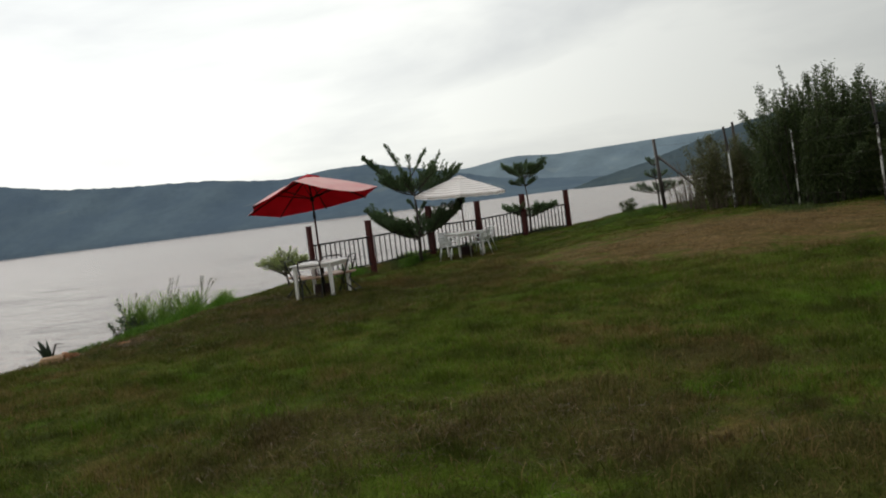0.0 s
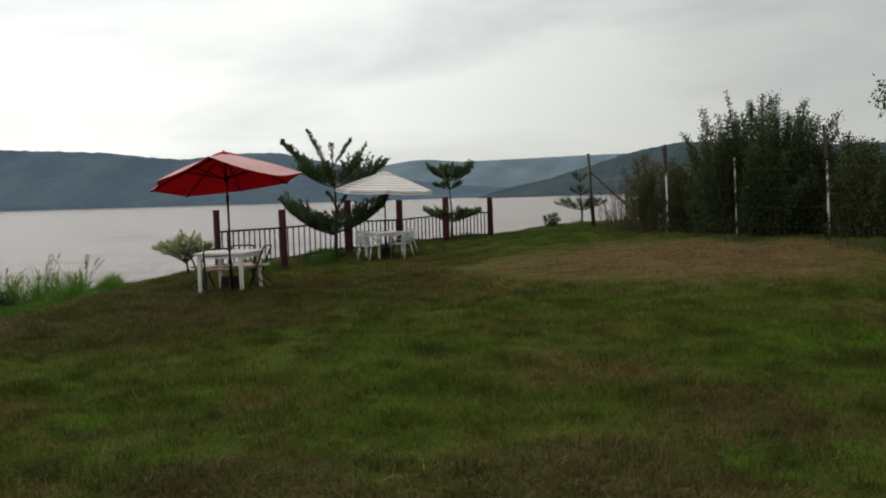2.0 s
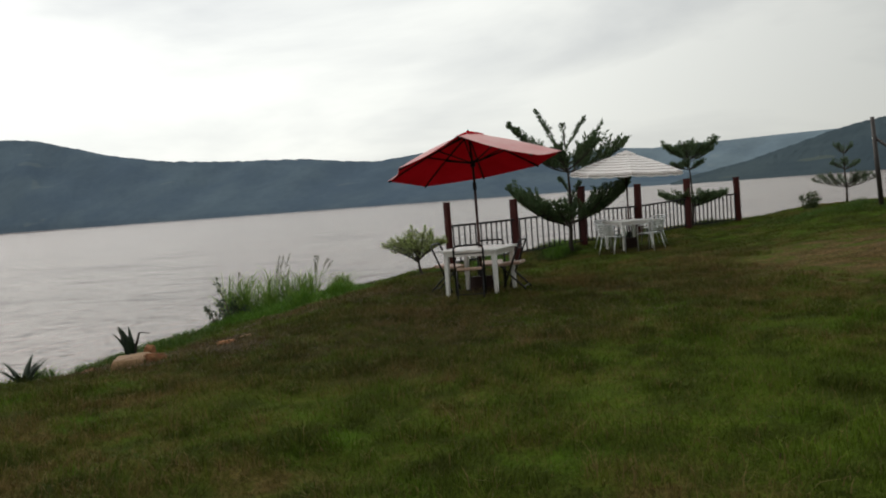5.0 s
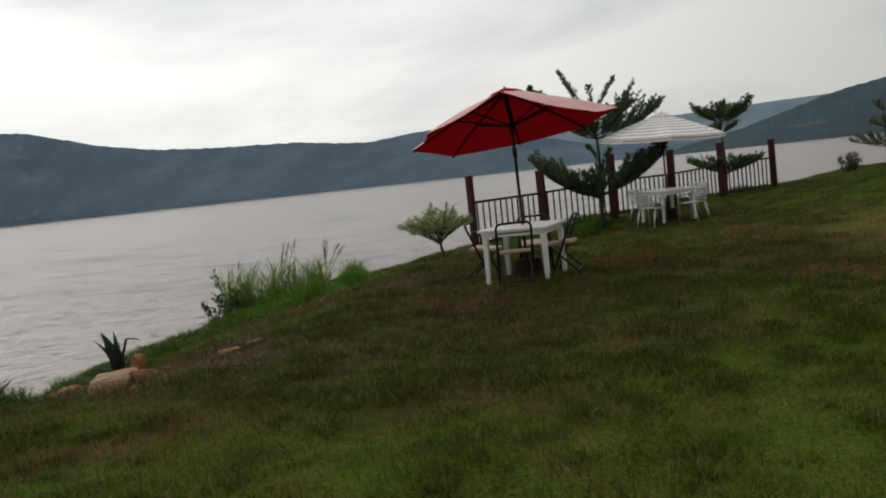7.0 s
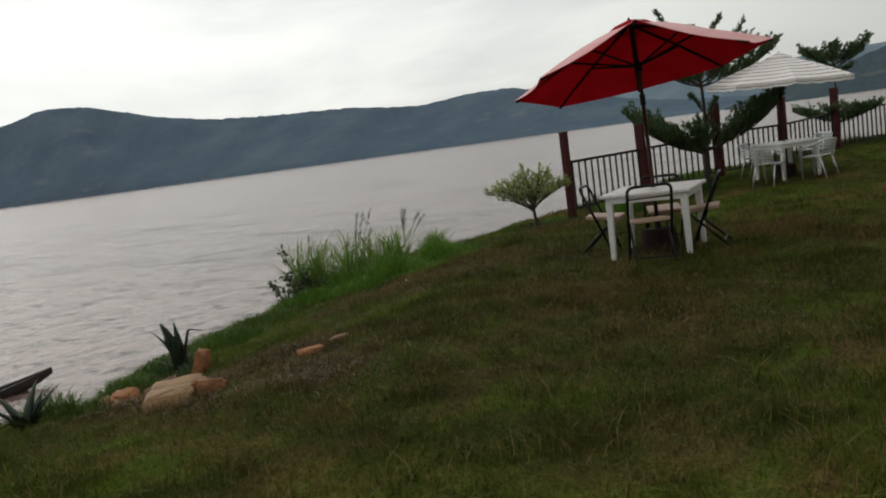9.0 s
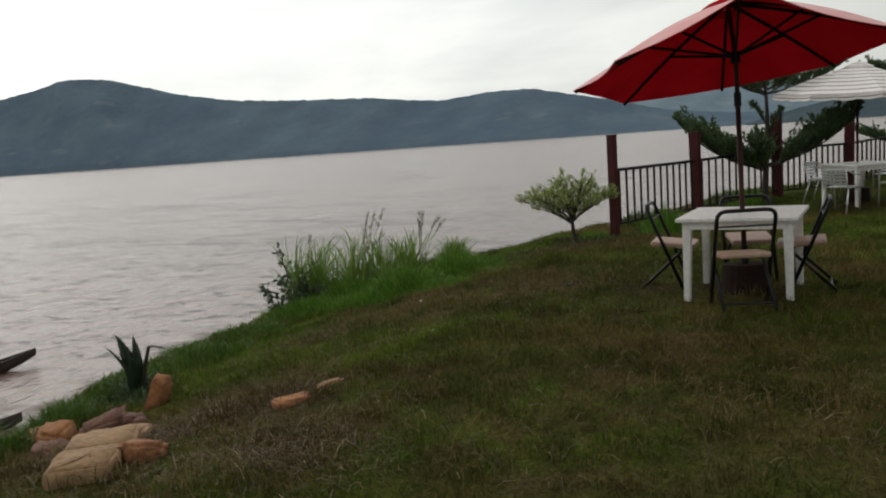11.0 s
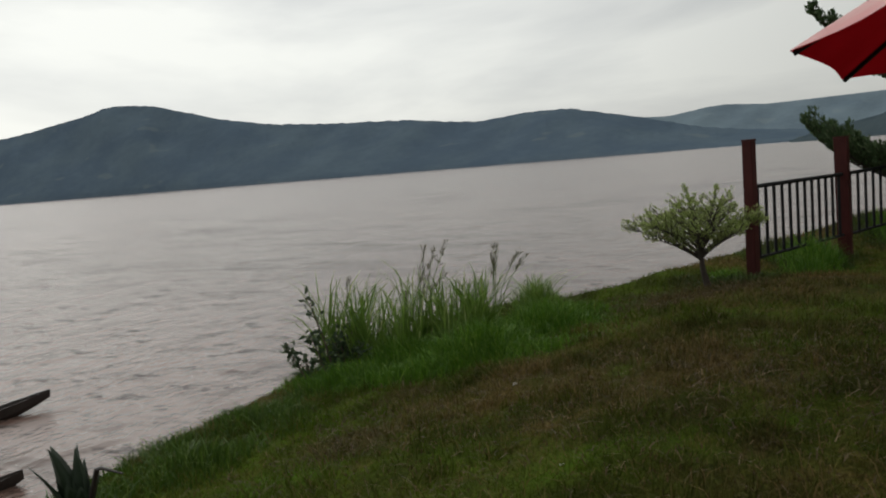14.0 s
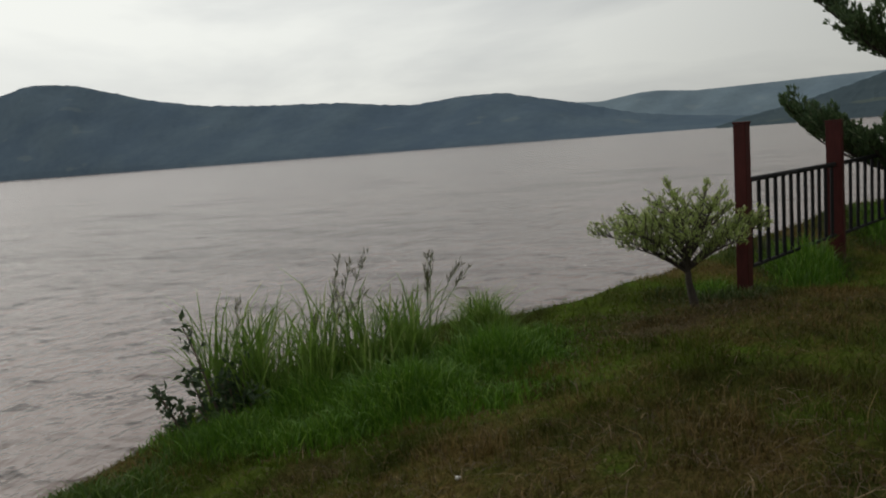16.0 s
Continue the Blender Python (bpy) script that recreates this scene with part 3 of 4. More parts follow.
def folding_chair(m, label):
    """A folding chair of black tube with crossing legs; it faces -y."""
    c = thing("folding_chair", label, "chair", m, "folding chairs round the table")
    bm = bmesh.new()
    tube(bm, rounded([(-0.225, -0.15, 0.01), (-0.225, 0.18, 0.81), (0.225, 0.18, 0.81), (0.225, -0.15, 0.01)], 0.08), 0.0165, 8)
    part("back_frame", bm, M_TUBE, c, "black steel tube hoop", True)
    bm = bmesh.new()
    tube(bm, rounded([(-0.198, 0.24, 0.01), (-0.198, -0.17, 0.41), (0.198, -0.17, 0.41), (0.198, 0.24, 0.01)], 0.04), 0.0145, 8)
    part("seat_frame", bm, M_TUBE, c, "black steel tube legs", True)
    for y, z in ((0.19, 0.065),):
        bm = bmesh.new()
        w = 0.196
        tube(bm, [(-w, y, z), (w, y, z)], 0.009, 6)
        part("stretcher", bm, M_TUBE, c)
    bm = bmesh.new()
    box(bm, 0.385, 0.40, 0.045, pose(0, -0.05, 0.43, 5), 0.018)
    part("seat", bm, M_SEAT, c, "tan padded seat")
    bm = bmesh.new()
    tube(bm, [(-0.222, 0.126, 0.68), (0.222, 0.126, 0.68)], 0.008, 6)
    part("back_rail", bm, M_TUBE, c)
    return c


def slat_chair(m, label):
    """A bistro armchair of bright tube with slats; it faces -y."""
    c = thing("slatted_armchair", label, "chair", m, "slatted armchairs round the table")
    bm = bmesh.new()
    tube(bm, rounded([(-0.21, -0.24, 0.0), (-0.23, -0.22, 0.64), (-0.26, 0.06, 0.66), (-0.24, 0.24, 0.74), (0.24, 0.24, 0.74), (0.26, 0.06, 0.66), (0.23, -0.22, 0.64), (0.21, -0.24, 0.0)], 0.06), 0.014, 8)
    part("arm_frame", bm, M_ALU, c, "bright aluminium tube", True)
    for s in (-1, 1):
        bm = bmesh.new()
        tube(bm, [(s * 0.20, 0.14, 0.44), (s * 0.22, 0.27, 0.0)], 0.014, 8)
        part("leg", bm, M_ALU, c, shade=True)
        bm = bmesh.new()
        tube(bm, [(s * 0.205, -0.22, 0.43), (s * 0.20, 0.18, 0.43), (s * 0.215, 0.25, 0.74)], 0.011, 8)
        part("side_rail", bm, M_ALU, c, shade=True)
    for k in range(6):
        bm = bmesh.new()
        box(bm, 0.41, 0.048, 0.012, pose(0, -0.19 + 0.066 * k, 0.445), 0.003)
        part("seat_slat", bm, M_ALU, c)
    for k in range(5):
        bm = bmesh.new()
        u = 0.08 + 0.055 * k
        box(bm, 0.42, 0.010, 0.040, pose(0, 0.19 + 0.22 * u, 0.43 + u, -12), 0.003)
        part("back_slat", bm, M_ALU, c)
    return c


def parasol(m, radius, rise, reach, tilt, colour, label, cap_label, dark_ribs, spin, foot, outside, flutter, valance=0.0):
    """An octagonal parasol. reach: height of the rim's middle; tilt: x and y slopes of the canopy; spin: the first rib's bearing."""
    t = thing("parasol", label, "parasol", m)
    head = Matrix.Translation((0, 0, reach)) @ Vector((0, 0, 1)).rotation_difference(Vector((-tilt[0], -tilt[1], 1))).to_matrix().to_4x4()
    knee = Vector((0, 0, reach - 0.32))
    bm = bmesh.new()
    tube(bm, [(0, 0, foot), knee], 0.022, 10)
    part("pole", bm, M_POLE, t, "dark brown pole", True)
    bm = bmesh.new()
    tube(bm, [knee, head @ Vector((0, 0, 0.02)), head @ Vector((0, 0, rise + 0.03))], 0.020, 10)
    part("upper_pole", bm, M_POLE, t, shade=True)
    bm = bmesh.new()
    tube(bm, [knee - Vector((0, 0, 0.07)), knee + Vector((0, 0, 0.05))], 0.031, 10)
    part("tilt_joint", bm, M_IRON, t)

    def at(bearing, u, extra=0.0):
        sag = 0.05 * math.sin(math.pi * u) * rise
        c = radians(bearing)
        return Vector((math.cos(c) * radius * u, math.sin(c) * radius * u, rise * (1 - u) + sag + extra + u * u * flutter[round((bearing - spin) / 45) % 8]))

    canopy = None
    for k in range(8):
        a0, a1 = spin + 45 * k, spin + 45 * (k + 1)
        bm = bmesh.new()
        uvs = bm.loops.layers.uv.new("UVMap")
        steps, cross, rows = 10, 6, []
        for i in range(steps + 1):
            u = 0.09 + 0.91 * i / steps
            p, q = at(a0, u), at(a1, u)
            row = []
            for j in range(cross + 1):
                s = j / cross
                dip = 0.012 * radius * u * math.sin(math.pi * s)
                v = p.lerp(q, s)
                v = v - Vector((v.x, v.y, 0)) * (0.045 * math.sin(math.pi * s) * u) - Vector((0, 0, dip))
                row.append((bm.verts.new(v), s, u))
            rows.append(row)
        for r0, r1 in zip(rows, rows[1:]):
            for j in range(cross):
                quad = (r0[j], r1[j], r1[j + 1], r0[j + 1])
                f = bm.faces.new([c[0] for c in quad])
                for loop, c in zip(f.loops, quad):
                    loop[uvs].uv = (c[1], c[2])
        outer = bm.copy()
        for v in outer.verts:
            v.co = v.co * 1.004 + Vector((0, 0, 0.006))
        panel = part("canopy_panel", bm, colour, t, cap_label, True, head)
        part("outer_cloth", outer, outside, panel, "pale outer face of the cloth", True)
        if valance:
            bm = bmesh.new()
            uvs = bm.loops.layers.uv.new("UVMap")
            p, q, n = at(a0, 1.004), at(a1, 1.004), 12
            rim = []
            for j in range(n + 1):
                s = j / n
                v = p.lerp(q, s)
                v = v - Vector((v.x, v.y, 0)) * (0.045 * math.sin(math.pi * s)) - Vector((0, 0, 0.012 * radius * math.sin(math.pi * s)))
                drop = valance * (0.75 + 0.25 * abs(math.sin(3 * math.pi * s)))
                rim.append((bm.verts.new(v), bm.verts.new(v * 1.006 - Vector((0, 0, drop)))))
            for a, b in zip(rim, rim[1:]):
                f = bm.faces.new((a[0], b[0], b[1], a[1]))
                for loop, w in zip(f.loops, (0.93, 0.93, 1.04, 1.04)):
                    loop[uvs].uv = (0.5, w)
            part("valance_flap", bm, outside, panel, "striped scalloped edge", True)
        bm = bmesh.new()
        tube(bm, [at(a0, u, -0.022) for u in (0.03, 0.25, 0.5, 0.75, 0.99)], 0.015, 6)
        rib = part("rib", bm, dark_ribs, t, m=head)
        bm = bmesh.new()
        tube(bm, [Vector((0, 0, rise - 0.50)), at(a0, 0.5, -0.03)], 0.013, 6)
        part("strut", bm, dark_ribs, rib)
    bm = bmesh.new()
    tube(bm, [(0, 0, rise - 0.56), (0, 0, rise - 0.46)], 0.042, 10)
    part("runner_hub", bm, dark_ribs, t, m=head)
    bm = bmesh.new()
    uvs = bm.loops.layers.uv.new("UVMap")
    tip = bm.verts.new((0, 0, rise + 0.045))
    ring = [bm.verts.new(at(spin + 45 * k, 0.17, 0.035)) for k in range(8)]
    low = [bm.verts.new(at(spin + 45 * k, 0.175, -0.005)) for k in range(8)]
    for k in range(8):
        n = (k + 1) % 8
        for f, w in ((bm.faces.new((tip, ring[k], ring[n])), (0, 0.17, 0.17)), (bm.faces.new((ring[k], low[k], low[n], ring[n])), (0.17, 0.2, 0.2, 0.17))):
            for loop, u in zip(f.loops, w):
                loop[uvs].uv = (0.5, u)
    part("vent_cap", bm, colour, t, m=head)
    bm = bmesh.new()
    bmesh.ops.create_cone(bm, segments=20, radius1=0.22, radius2=0.19, depth=0.26, cap_ends=True, matrix=pose(0, 0, 0.13))
    drum = part("base", bm, M_BASE, t, "dark weighted foot")
    bm = bmesh.new()
    tube(bm, [(0, 0, 0.24), (0, 0, 0.42)], 0.034, 10)
    part("sleeve", bm, M_IRON, drum)
    bm = bmesh.new()
    tube(bm, [(0, 0, rise + 0.03), (0, 0, rise + 0.065)], [0.018, 0.010], 8)
    part("finial", bm, dark_ribs, t, m=head)
    return t


TABLE = (-2.33, 15.06)
tz = ground_z(*TABLE) + 0.005
plastic_table(pose(*TABLE, tz, 0, 0, -7), "white plastic garden table under the red parasol")
parasol(pose(-2.325, 15.09, tz, -3.2, -1.3), 1.435, 0.545, 2.05, (0.092, -0.093), M_RED, "tilted red parasol with a dark wooden pole", "red cloth", M_IRON, 8, 0.02, M_PALE_PINK, (-0.01, 0.03, 0.06, 0.00, -0.01, -0.06, 0.17, -0.20))


for dx, dy, turn, text in ((0.0, -0.66, 195, "black tube folding chair with a tan seat, tucked at the table"), (-0.68, 0.34, 88, "black tube folding chair with a tan seat, standing side-on"),
                           (0.02, 0.66, 12, "black tube folding chair with a tan seat, beyond the table"), (0.52, 0.14, -92, "black tube folding chair with a tan seat, turned to the table")):
    x, y = TABLE[0] + dx, TABLE[1] + dy
    folding_chair(pose(x, y, ground_z(x, y) + 0.005, 0, 0, turn), text)

TABLE2 = (-0.62, 23.6)
tz = ground_z(*TABLE2) + 0.005
plastic_table(pose(*TABLE2, tz, 0, 0, 36), "white plastic garden table under the striped parasol")
parasol(pose(-0.63, 23.9, tz), 1.42, 0.52, 1.96, (-0.06, 0.03), M_STRIPE, "white parasol with thin brown stripes", "white striped cloth", M_POLE, 10, 0.02, M_STRIPE, (0, 0.01, -0.01, 0.02, 0, -0.02, 0.01, 0), 0.09)
for dx, dy, turn in ((-0.36, -0.72, 150), (-0.58, 0.40, 65), (0.56, -0.48, -125), (0.58, 0.48, -60)):
    x, y = TABLE2[0] + dx, TABLE2[1] + dy
    slat_chair(pose(x, y, ground_z(x, y) + 0.005, 0, 0, turn), "bright aluminium armchair with slatted seat and back")


# ---- trees and bushes ----
def whorl(h, count, length, rise, curve, width, first, seed):
    """Limbs that leave the trunk at one height, all round: height, bearing, length, rise, curve and width of each."""
    rng = np.random.default_rng(seed)
    return [(h + rng.normal() * 0.03, first + 360 * k / count + rng.normal() * 9, length * rng.uniform(0.72, 1.05), rise * rng.uniform(0.75, 1.2), curve, width * rng.uniform(0.8, 1.15)) for k in range(count)]


def tiered_tree(x, y, limbs, top, trunk_r, material, leaf, label, seed, group="", full=6, gap=0.055, lean=(0.0, 0.0), lift=1.5, fan=1.05):
    """A tree with separate upswept limbs, each with a herringbone of twigs that carry upright tufts of small leaves."""
    rng = np.random.default_rng(seed)
    z0 = ground_z(x, y)
    t = thing("tree", label, "tree", pose(x, y, z0), group)
    bm = bmesh.new()
    steps = np.linspace(0, 1, 10)
    line = [Vector((lean[0] * u + 0.035 * math.sin(6 * u + seed), lean[1] * u + 0.03 * math.cos(5 * u), -0.15 + (top + 0.15) * u)) for u in steps]
    tube(bm, line, [trunk_r * (1.3 - 1.12 * u) + (0.5 * trunk_r if i == 0 else 0) for i, u in enumerate(steps)], 8)
    part("trunk", bm, M_BARK, t, "slender grey trunk", True)
    for h, bearing, length, rise, curve, width in limbs:
        u = 9 * (h + 0.15) / (top + 0.15)
        i = min(8, int(u))
        root = line[i].lerp(line[i + 1], u - i)
        c = radians(bearing)
        out = Vector((math.cos(c), math.sin(c), 0.0))
        limb = arc(root, root + out * length + Vector((0, 0, rise)), root + out * length * 0.58 + Vector((rng.normal() * 0.04, rng.normal() * 0.04, rise * curve)), 0, 12)
        bm = bmesh.new()
        tube(bm, limb, [max(0.004, 0.42 * trunk_r * (1.1 - k / 12.5)) for k in range(13)], 5)
        C, W = [], []

        def tufts(p, q, count):
            for k in range(count):
                f = (k + rng.uniform(0.1, 0.9)) / count
                at = p.lerp(q, f) + Vector(rng.normal(size=3) * 0.012)
                way = (q - p).normalized() * 0.95 + Vector((0, 0, 0.5))
                C.extend([at + Vector(rng.normal(size=3) * 0.012) for _ in range(full)])
                W.extend([way + Vector(rng.normal(size=3) * 0.45) for _ in range(full)])

        n = max(5, int(length / 0.05))
        for k in range(n):
            u = 0.16 + 0.84 * (k + rng.uniform(0, 0.8)) / n
            j = min(11, int(u * 12))
            p = limb[j].lerp(limb[j + 1], min(1, u * 12 - j))
            way = (limb[j + 1] - limb[j]).normalized()
            side = Vector((-math.sin(c), math.cos(c), 0.0))
            for sgn in (-1, 1):
                reach = width * (0.30 + 0.85 * math.sin(math.pi * min(1, 0.12 + 0.83 * u))) * rng.uniform(0.55, 1.15)
                spread = rng.uniform(0.25, 0.95)
                q = p + (way * fan + side * sgn * spread + Vector((0, 0, 0.2 + lift * rng.uniform() ** 1.4))).normalized() * reach * 1.6
                tube(bm, [p, q], [0.006, 0.003], 4)
                tufts(p.lerp(q, 0.12), q, max(2, int(reach / gap)))
        tufts(limb[-3], limb[-1] + (limb[-1] - limb[-2]) * 0.5, max(3, int(0.3 / gap)))
        branch = part("branch", bm, M_BARK, t)
        size = rng.uniform(0.65, 1.25, len(C)) * leaf
        part("leaves", leaves_mesh("leaves", np.array(C), np.array(W), size, size * 0.34, material, rng), material, branch, "upright tufts of small leaves")
    return t


tiered_tree(-2.17, 24.12, [(2.15, 186, 1.50, 1.30, 0.36, 0.30), (2.35, 168, 0.80, 1.45, 0.45, 0.20), (2.75, 20, 0.55, 0.75, 0.45, 0.09), (2.85, 110, 0.25, 0.55, 0.5, 0.07), (2.14, 4, 1.45, 0.55, 0.1, 0.46), (2.20, -40, 1.15, 0.60, 0.25, 0.36),
                           (2.35, 12, 0.95, 0.95, 0.2, 0.17), (2.14, 215, 1.00, 0.46, 0.15, 0.42), (2.10, 120, 1.10, 0.50, 0.25, 0.36), (2.12, 62, 1.10, 0.50, 0.25, 0.36), (2.15, 262, 0.80, 0.45, 0.3, 0.32),
                           (1.35, 40, 0.32, 0.45, 0.5, 0.12), (1.55, 165, 0.26, 0.40, 0.5, 0.10),
                           (0.78, 183, 1.58, 0.92, 0.08, 0.48), (0.74, 206, 1.35, 0.70, 0.08, 0.44), (0.80, 160, 1.30, 0.66, 0.08, 0.44), (0.80, -3, 1.55, 0.84, 0.12, 0.46), (0.80, 25, 1.45, 0.78, 0.12, 0.44), (0.76, -36, 1.20, 0.66, 0.12, 0.40),
                           (0.70, 262, 1.00, 0.50, 0.25, 0.32), (0.70, 95, 1.20, 0.60, 0.25, 0.32), (0.68, 232, 1.10, 0.52, 0.25, 0.32)],
            3.25, 0.052, M_TREE, 0.084, "dark green tiered tree with upswept feathery branches behind the railing", 11, "tiered trees by the river", 7)
tiered_tree(0.94, 29.85, whorl(2.16, 9, 0.95, 0.42, 0.3, 0.27, 180, 1) + [(2.25, 45, 0.22, 0.55, 0.5, 0.12)] + whorl(1.86, 5, 0.52, 0.16, 0.3, 0.17, 190, 2) + whorl(0.66, 9, 1.15, 0.34, 0.3, 0.28, 176, 3),
            2.75, 0.038, M_TREE, 0.080, "slim young tiered tree beyond the railing", 12, "tiered trees by the river", 6, 0.06, lift=0.8)
tiered_tree(6.05, 33.4, whorl(0.55, 8, 1.0, 0.36, 0.3, 0.22, 180, 4) + whorl(1.2, 6, 0.55, 0.2, 0.3, 0.16, 150, 5) + whorl(1.7, 5, 0.4, 0.24, 0.3, 0.14, 20, 6),
            2.1, 0.035, M_SAPLING, 0.065, "small pale green tiered sapling at the bank", 13, "tiered trees by the river", 4, 0.08)
tiered_tree(-4.80, 19.2, [(0.34, 182, 0.80, 0.34, 0.85, 0.17), (0.36, 2, 0.64, 0.34, 0.85, 0.17), (0.36, 205, 0.60, 0.38, 0.85, 0.16)] + whorl(0.36, 9, 0.62, 0.36, 0.85, 0.17, 40, 7) + whorl(0.42, 7, 0.42, 0.48, 0.9, 0.15, 150, 8) + [(0.55, 150, 0.22, 0.55, 0.5, 0.09), (0.6, 20, 0.14, 0.48, 0.5, 0.08), (0.5, 250, 0.3, 0.50, 0.5, 0.1)],
            0.72, 0.036, M_PALE, 0.036, "small pale green variegated tree on the bank", 14, "", 6, 0.036, (0.02, 0.02), 0.6, 0.25)


def leafy_bush(name, x, y, spread, height, shoots, per, leaf, material, label, seed, lean=(0, 0), bare=0.25, category="bush", group="", flop=0.35, slim=1.0):
    """Many bent shoots from one stand, each with leaves along it."""
    rng = np.random.default_rng(seed)
    z0 = ground_z(x, y)
    t = thing(name, label, category, pose(x, y, z0), group)
    bm = bmesh.new()
    C, W = [], []
    for k in range(shoots):
        a, r = rng.uniform(0, 2 * math.pi), math.sqrt(rng.uniform())
        px, py = math.cos(a) * r * spread[0], math.sin(a) * r * spread[1]
        pz = ground_z(x + px, y + py) - z0 - 0.05
        tall = rng.uniform() < 0.45
        h = height * (rng.uniform(0.72, 1.0) if tall else rng.uniform(0.3, 0.75)) * (1.0 - 0.28 * r * r)
        out = h * flop * rng.uniform(0.2, 1.0) * r * (1.0 if tall else 1.9)
        a += rng.normal() * 0.5
        root = Vector((px, py, pz))
        tip = root + Vector((math.cos(a) * out + lean[0] * h, math.sin(a) * out + lean[1] * h, h))
        limb = arc(root, tip, root.lerp(tip, 0.5) + Vector((-math.cos(a) * out * 0.2, -math.sin(a) * out * 0.2, h * 0.12)), 0, 6)
        tube(bm, limb, [0.018 * (1.1 - i / 6.5) * (0.4 + height / 5) + 0.002 for i in range(7)], 4)
        u = rng.uniform(bare, 1.0, per) ** 0.85
        L = np.array([tuple(p) for p in limb])
        s = u * 6
        i = np.minimum(s.astype(int), 5)
        f = (s - i)[:, None]
        base = L[i] * (1 - f) + L[i + 1] * f
        wide = (0.32 - 0.24 * u)[:, None] * (0.25 + 0.2 * height) * slim
        C.append(base + rng.normal(size=(per, 3)) * wide * 0.8)
        W.append(rng.normal(size=(per, 3)) * [1, 1, 0.7] + [0, 0, 0.55])
    part("stem_mass", bm, M_BARK if material in (M_BUSH, M_THICKET) else M_TWIG, t, "thin woody stems")
    C, W = np.concatenate(C), np.concatenate(W)
    size = rng.uniform(0.65, 1.25, len(C)) * leaf
    part("foliage", leaves_mesh("foliage", C, W, size, size * 0.5, material, rng), material, t, "dense small leaves")
    return t


leafy_bush("bush", 9.75, 22.6, (1.45, 1.3), 3.85, 190, 760, 0.064, M_BUSH, "tall dark green bush of upright shoots behind the wire fence", 21, flop=0.36, bare=0.04, slim=0.75)
leafy_bush("bush", 12.4, 20.6, (1.9, 1.6), 2.85, 120, 580, 0.072, M_THICKET, "dense green thicket behind the wire fence", 22, bare=0.04, flop=0.2)
leafy_bush("bush", 13.2, 17.4, (1.7, 1.8), 2.8, 120, 580, 0.072, M_THICKET, "dense green thicket behind the wire fence", 23, bare=0.04, flop=0.2)
leafy_bush("bush", 14.6, 14.0, (1.8, 2.0), 2.75, 100, 520, 0.09, M_THICKET, "dense green thicket behind the wire fence", 24, bare=0.04, flop=0.2)
leafy_bush("bush", 15.8, 21.0, (2.2, 3.0), 2.85, 90, 300, 0.13, M_THICKET, "green thicket further back behind the fence", 28, bare=0.04, flop=0.2)
leafy_bush("bush", 9.7, 22.5, (1.3, 1.0), 4.5, 30, 260, 0.07, M_BUSH, "young upright leafy shoots above the bush", 29, flop=0.34, bare=0.3, slim=0.22)
leafy_bush("bush", 7.75, 24.8, (1.15, 0.9), 2.55, 120, 300, 0.060, M_BRUSH, "thin straggly bush beside the fence post", 25, bare=0.15)
leafy_bush("dry_brush", 6.7, 25.6, (0.80, 0.8), 1.8, 70, 12, 0.055, M_SEDHEAD, "bare dry brown brush tangled in the wire fence", 26, bare=0.3, category="brush")
leafy_bush("small_bush", 4.75, 32.4, (0.22, 0.22), 0.75, 16, 60, 0.075, M_BUSH, "small dark bush at the top of the bank", 27)


def overhanging_tree(x, y):
    """A thin tree in the hedge whose long twigs hang out over the fence."""
    rng = np.random.default_rng(31)
    z0 = ground_z(x, y)
    t = thing("tree", "thin tree with long drooping leafy twigs over the hedge", "tree", pose(x, y, z0))
    bm = bmesh.new()
    tube(bm, [(0, 0, -0.1), (-0.1, 0.05, 1.3), (-0.35, 0.0, 2.3), (-0.6, 0, 2.9)], [0.05, 0.04, 0.03, 0.02], 7)
    part("trunk", bm, M_BARK, t, shade=True)
    bm = bmesh.new()
    C, W = [], []
    for k in range(6):
        root = Vector((-0.35 - 0.05 * k, 0, 2.32 + 0.10 * k))
        far = rng.uniform(0.6, 1.25)
        side = rng.uniform(-0.5, 0.5)
        tip = root + Vector((-far, side, 0.55 * rng.uniform(-0.2, 1)))
        limb = arc(root, tip, root + Vector((-far * 0.5, side * 0.5, 0.42)), 0, 6)
        tube(bm, limb, [0.014 - 0.0017 * i for i in range(7)], 5)
        for p in limb[2:]:
            hang = Vector((rng.normal() * 0.08, rng.normal() * 0.08, -rng.uniform(0.1, 0.38)))
            tube(bm, [p, p + hang * 0.5, p + hang], [0.005, 0.004, 0.003], 4)
            n = 17
            f = rng.uniform(0, 1.05, n)[:, None]
            C.append(np.array(p)[None] + f * np.array(hang)[None] + rng.normal(size=(n, 3)) * 0.045)
            W.append(rng.normal(size=(n, 3)) + [0, 0, -0.5])
    part("branchwork", bm, M_BARK, t)
    C, W = np.concatenate(C), np.concatenate(W)
    size = rng.uniform(0.06, 0.1, len(C))
    part("foliage", leaves_mesh("foliage", C, W, size, size * 0.5, M_BUSH, rng), M_BUSH, t)


overhanging_tree(10.95, 15.0)


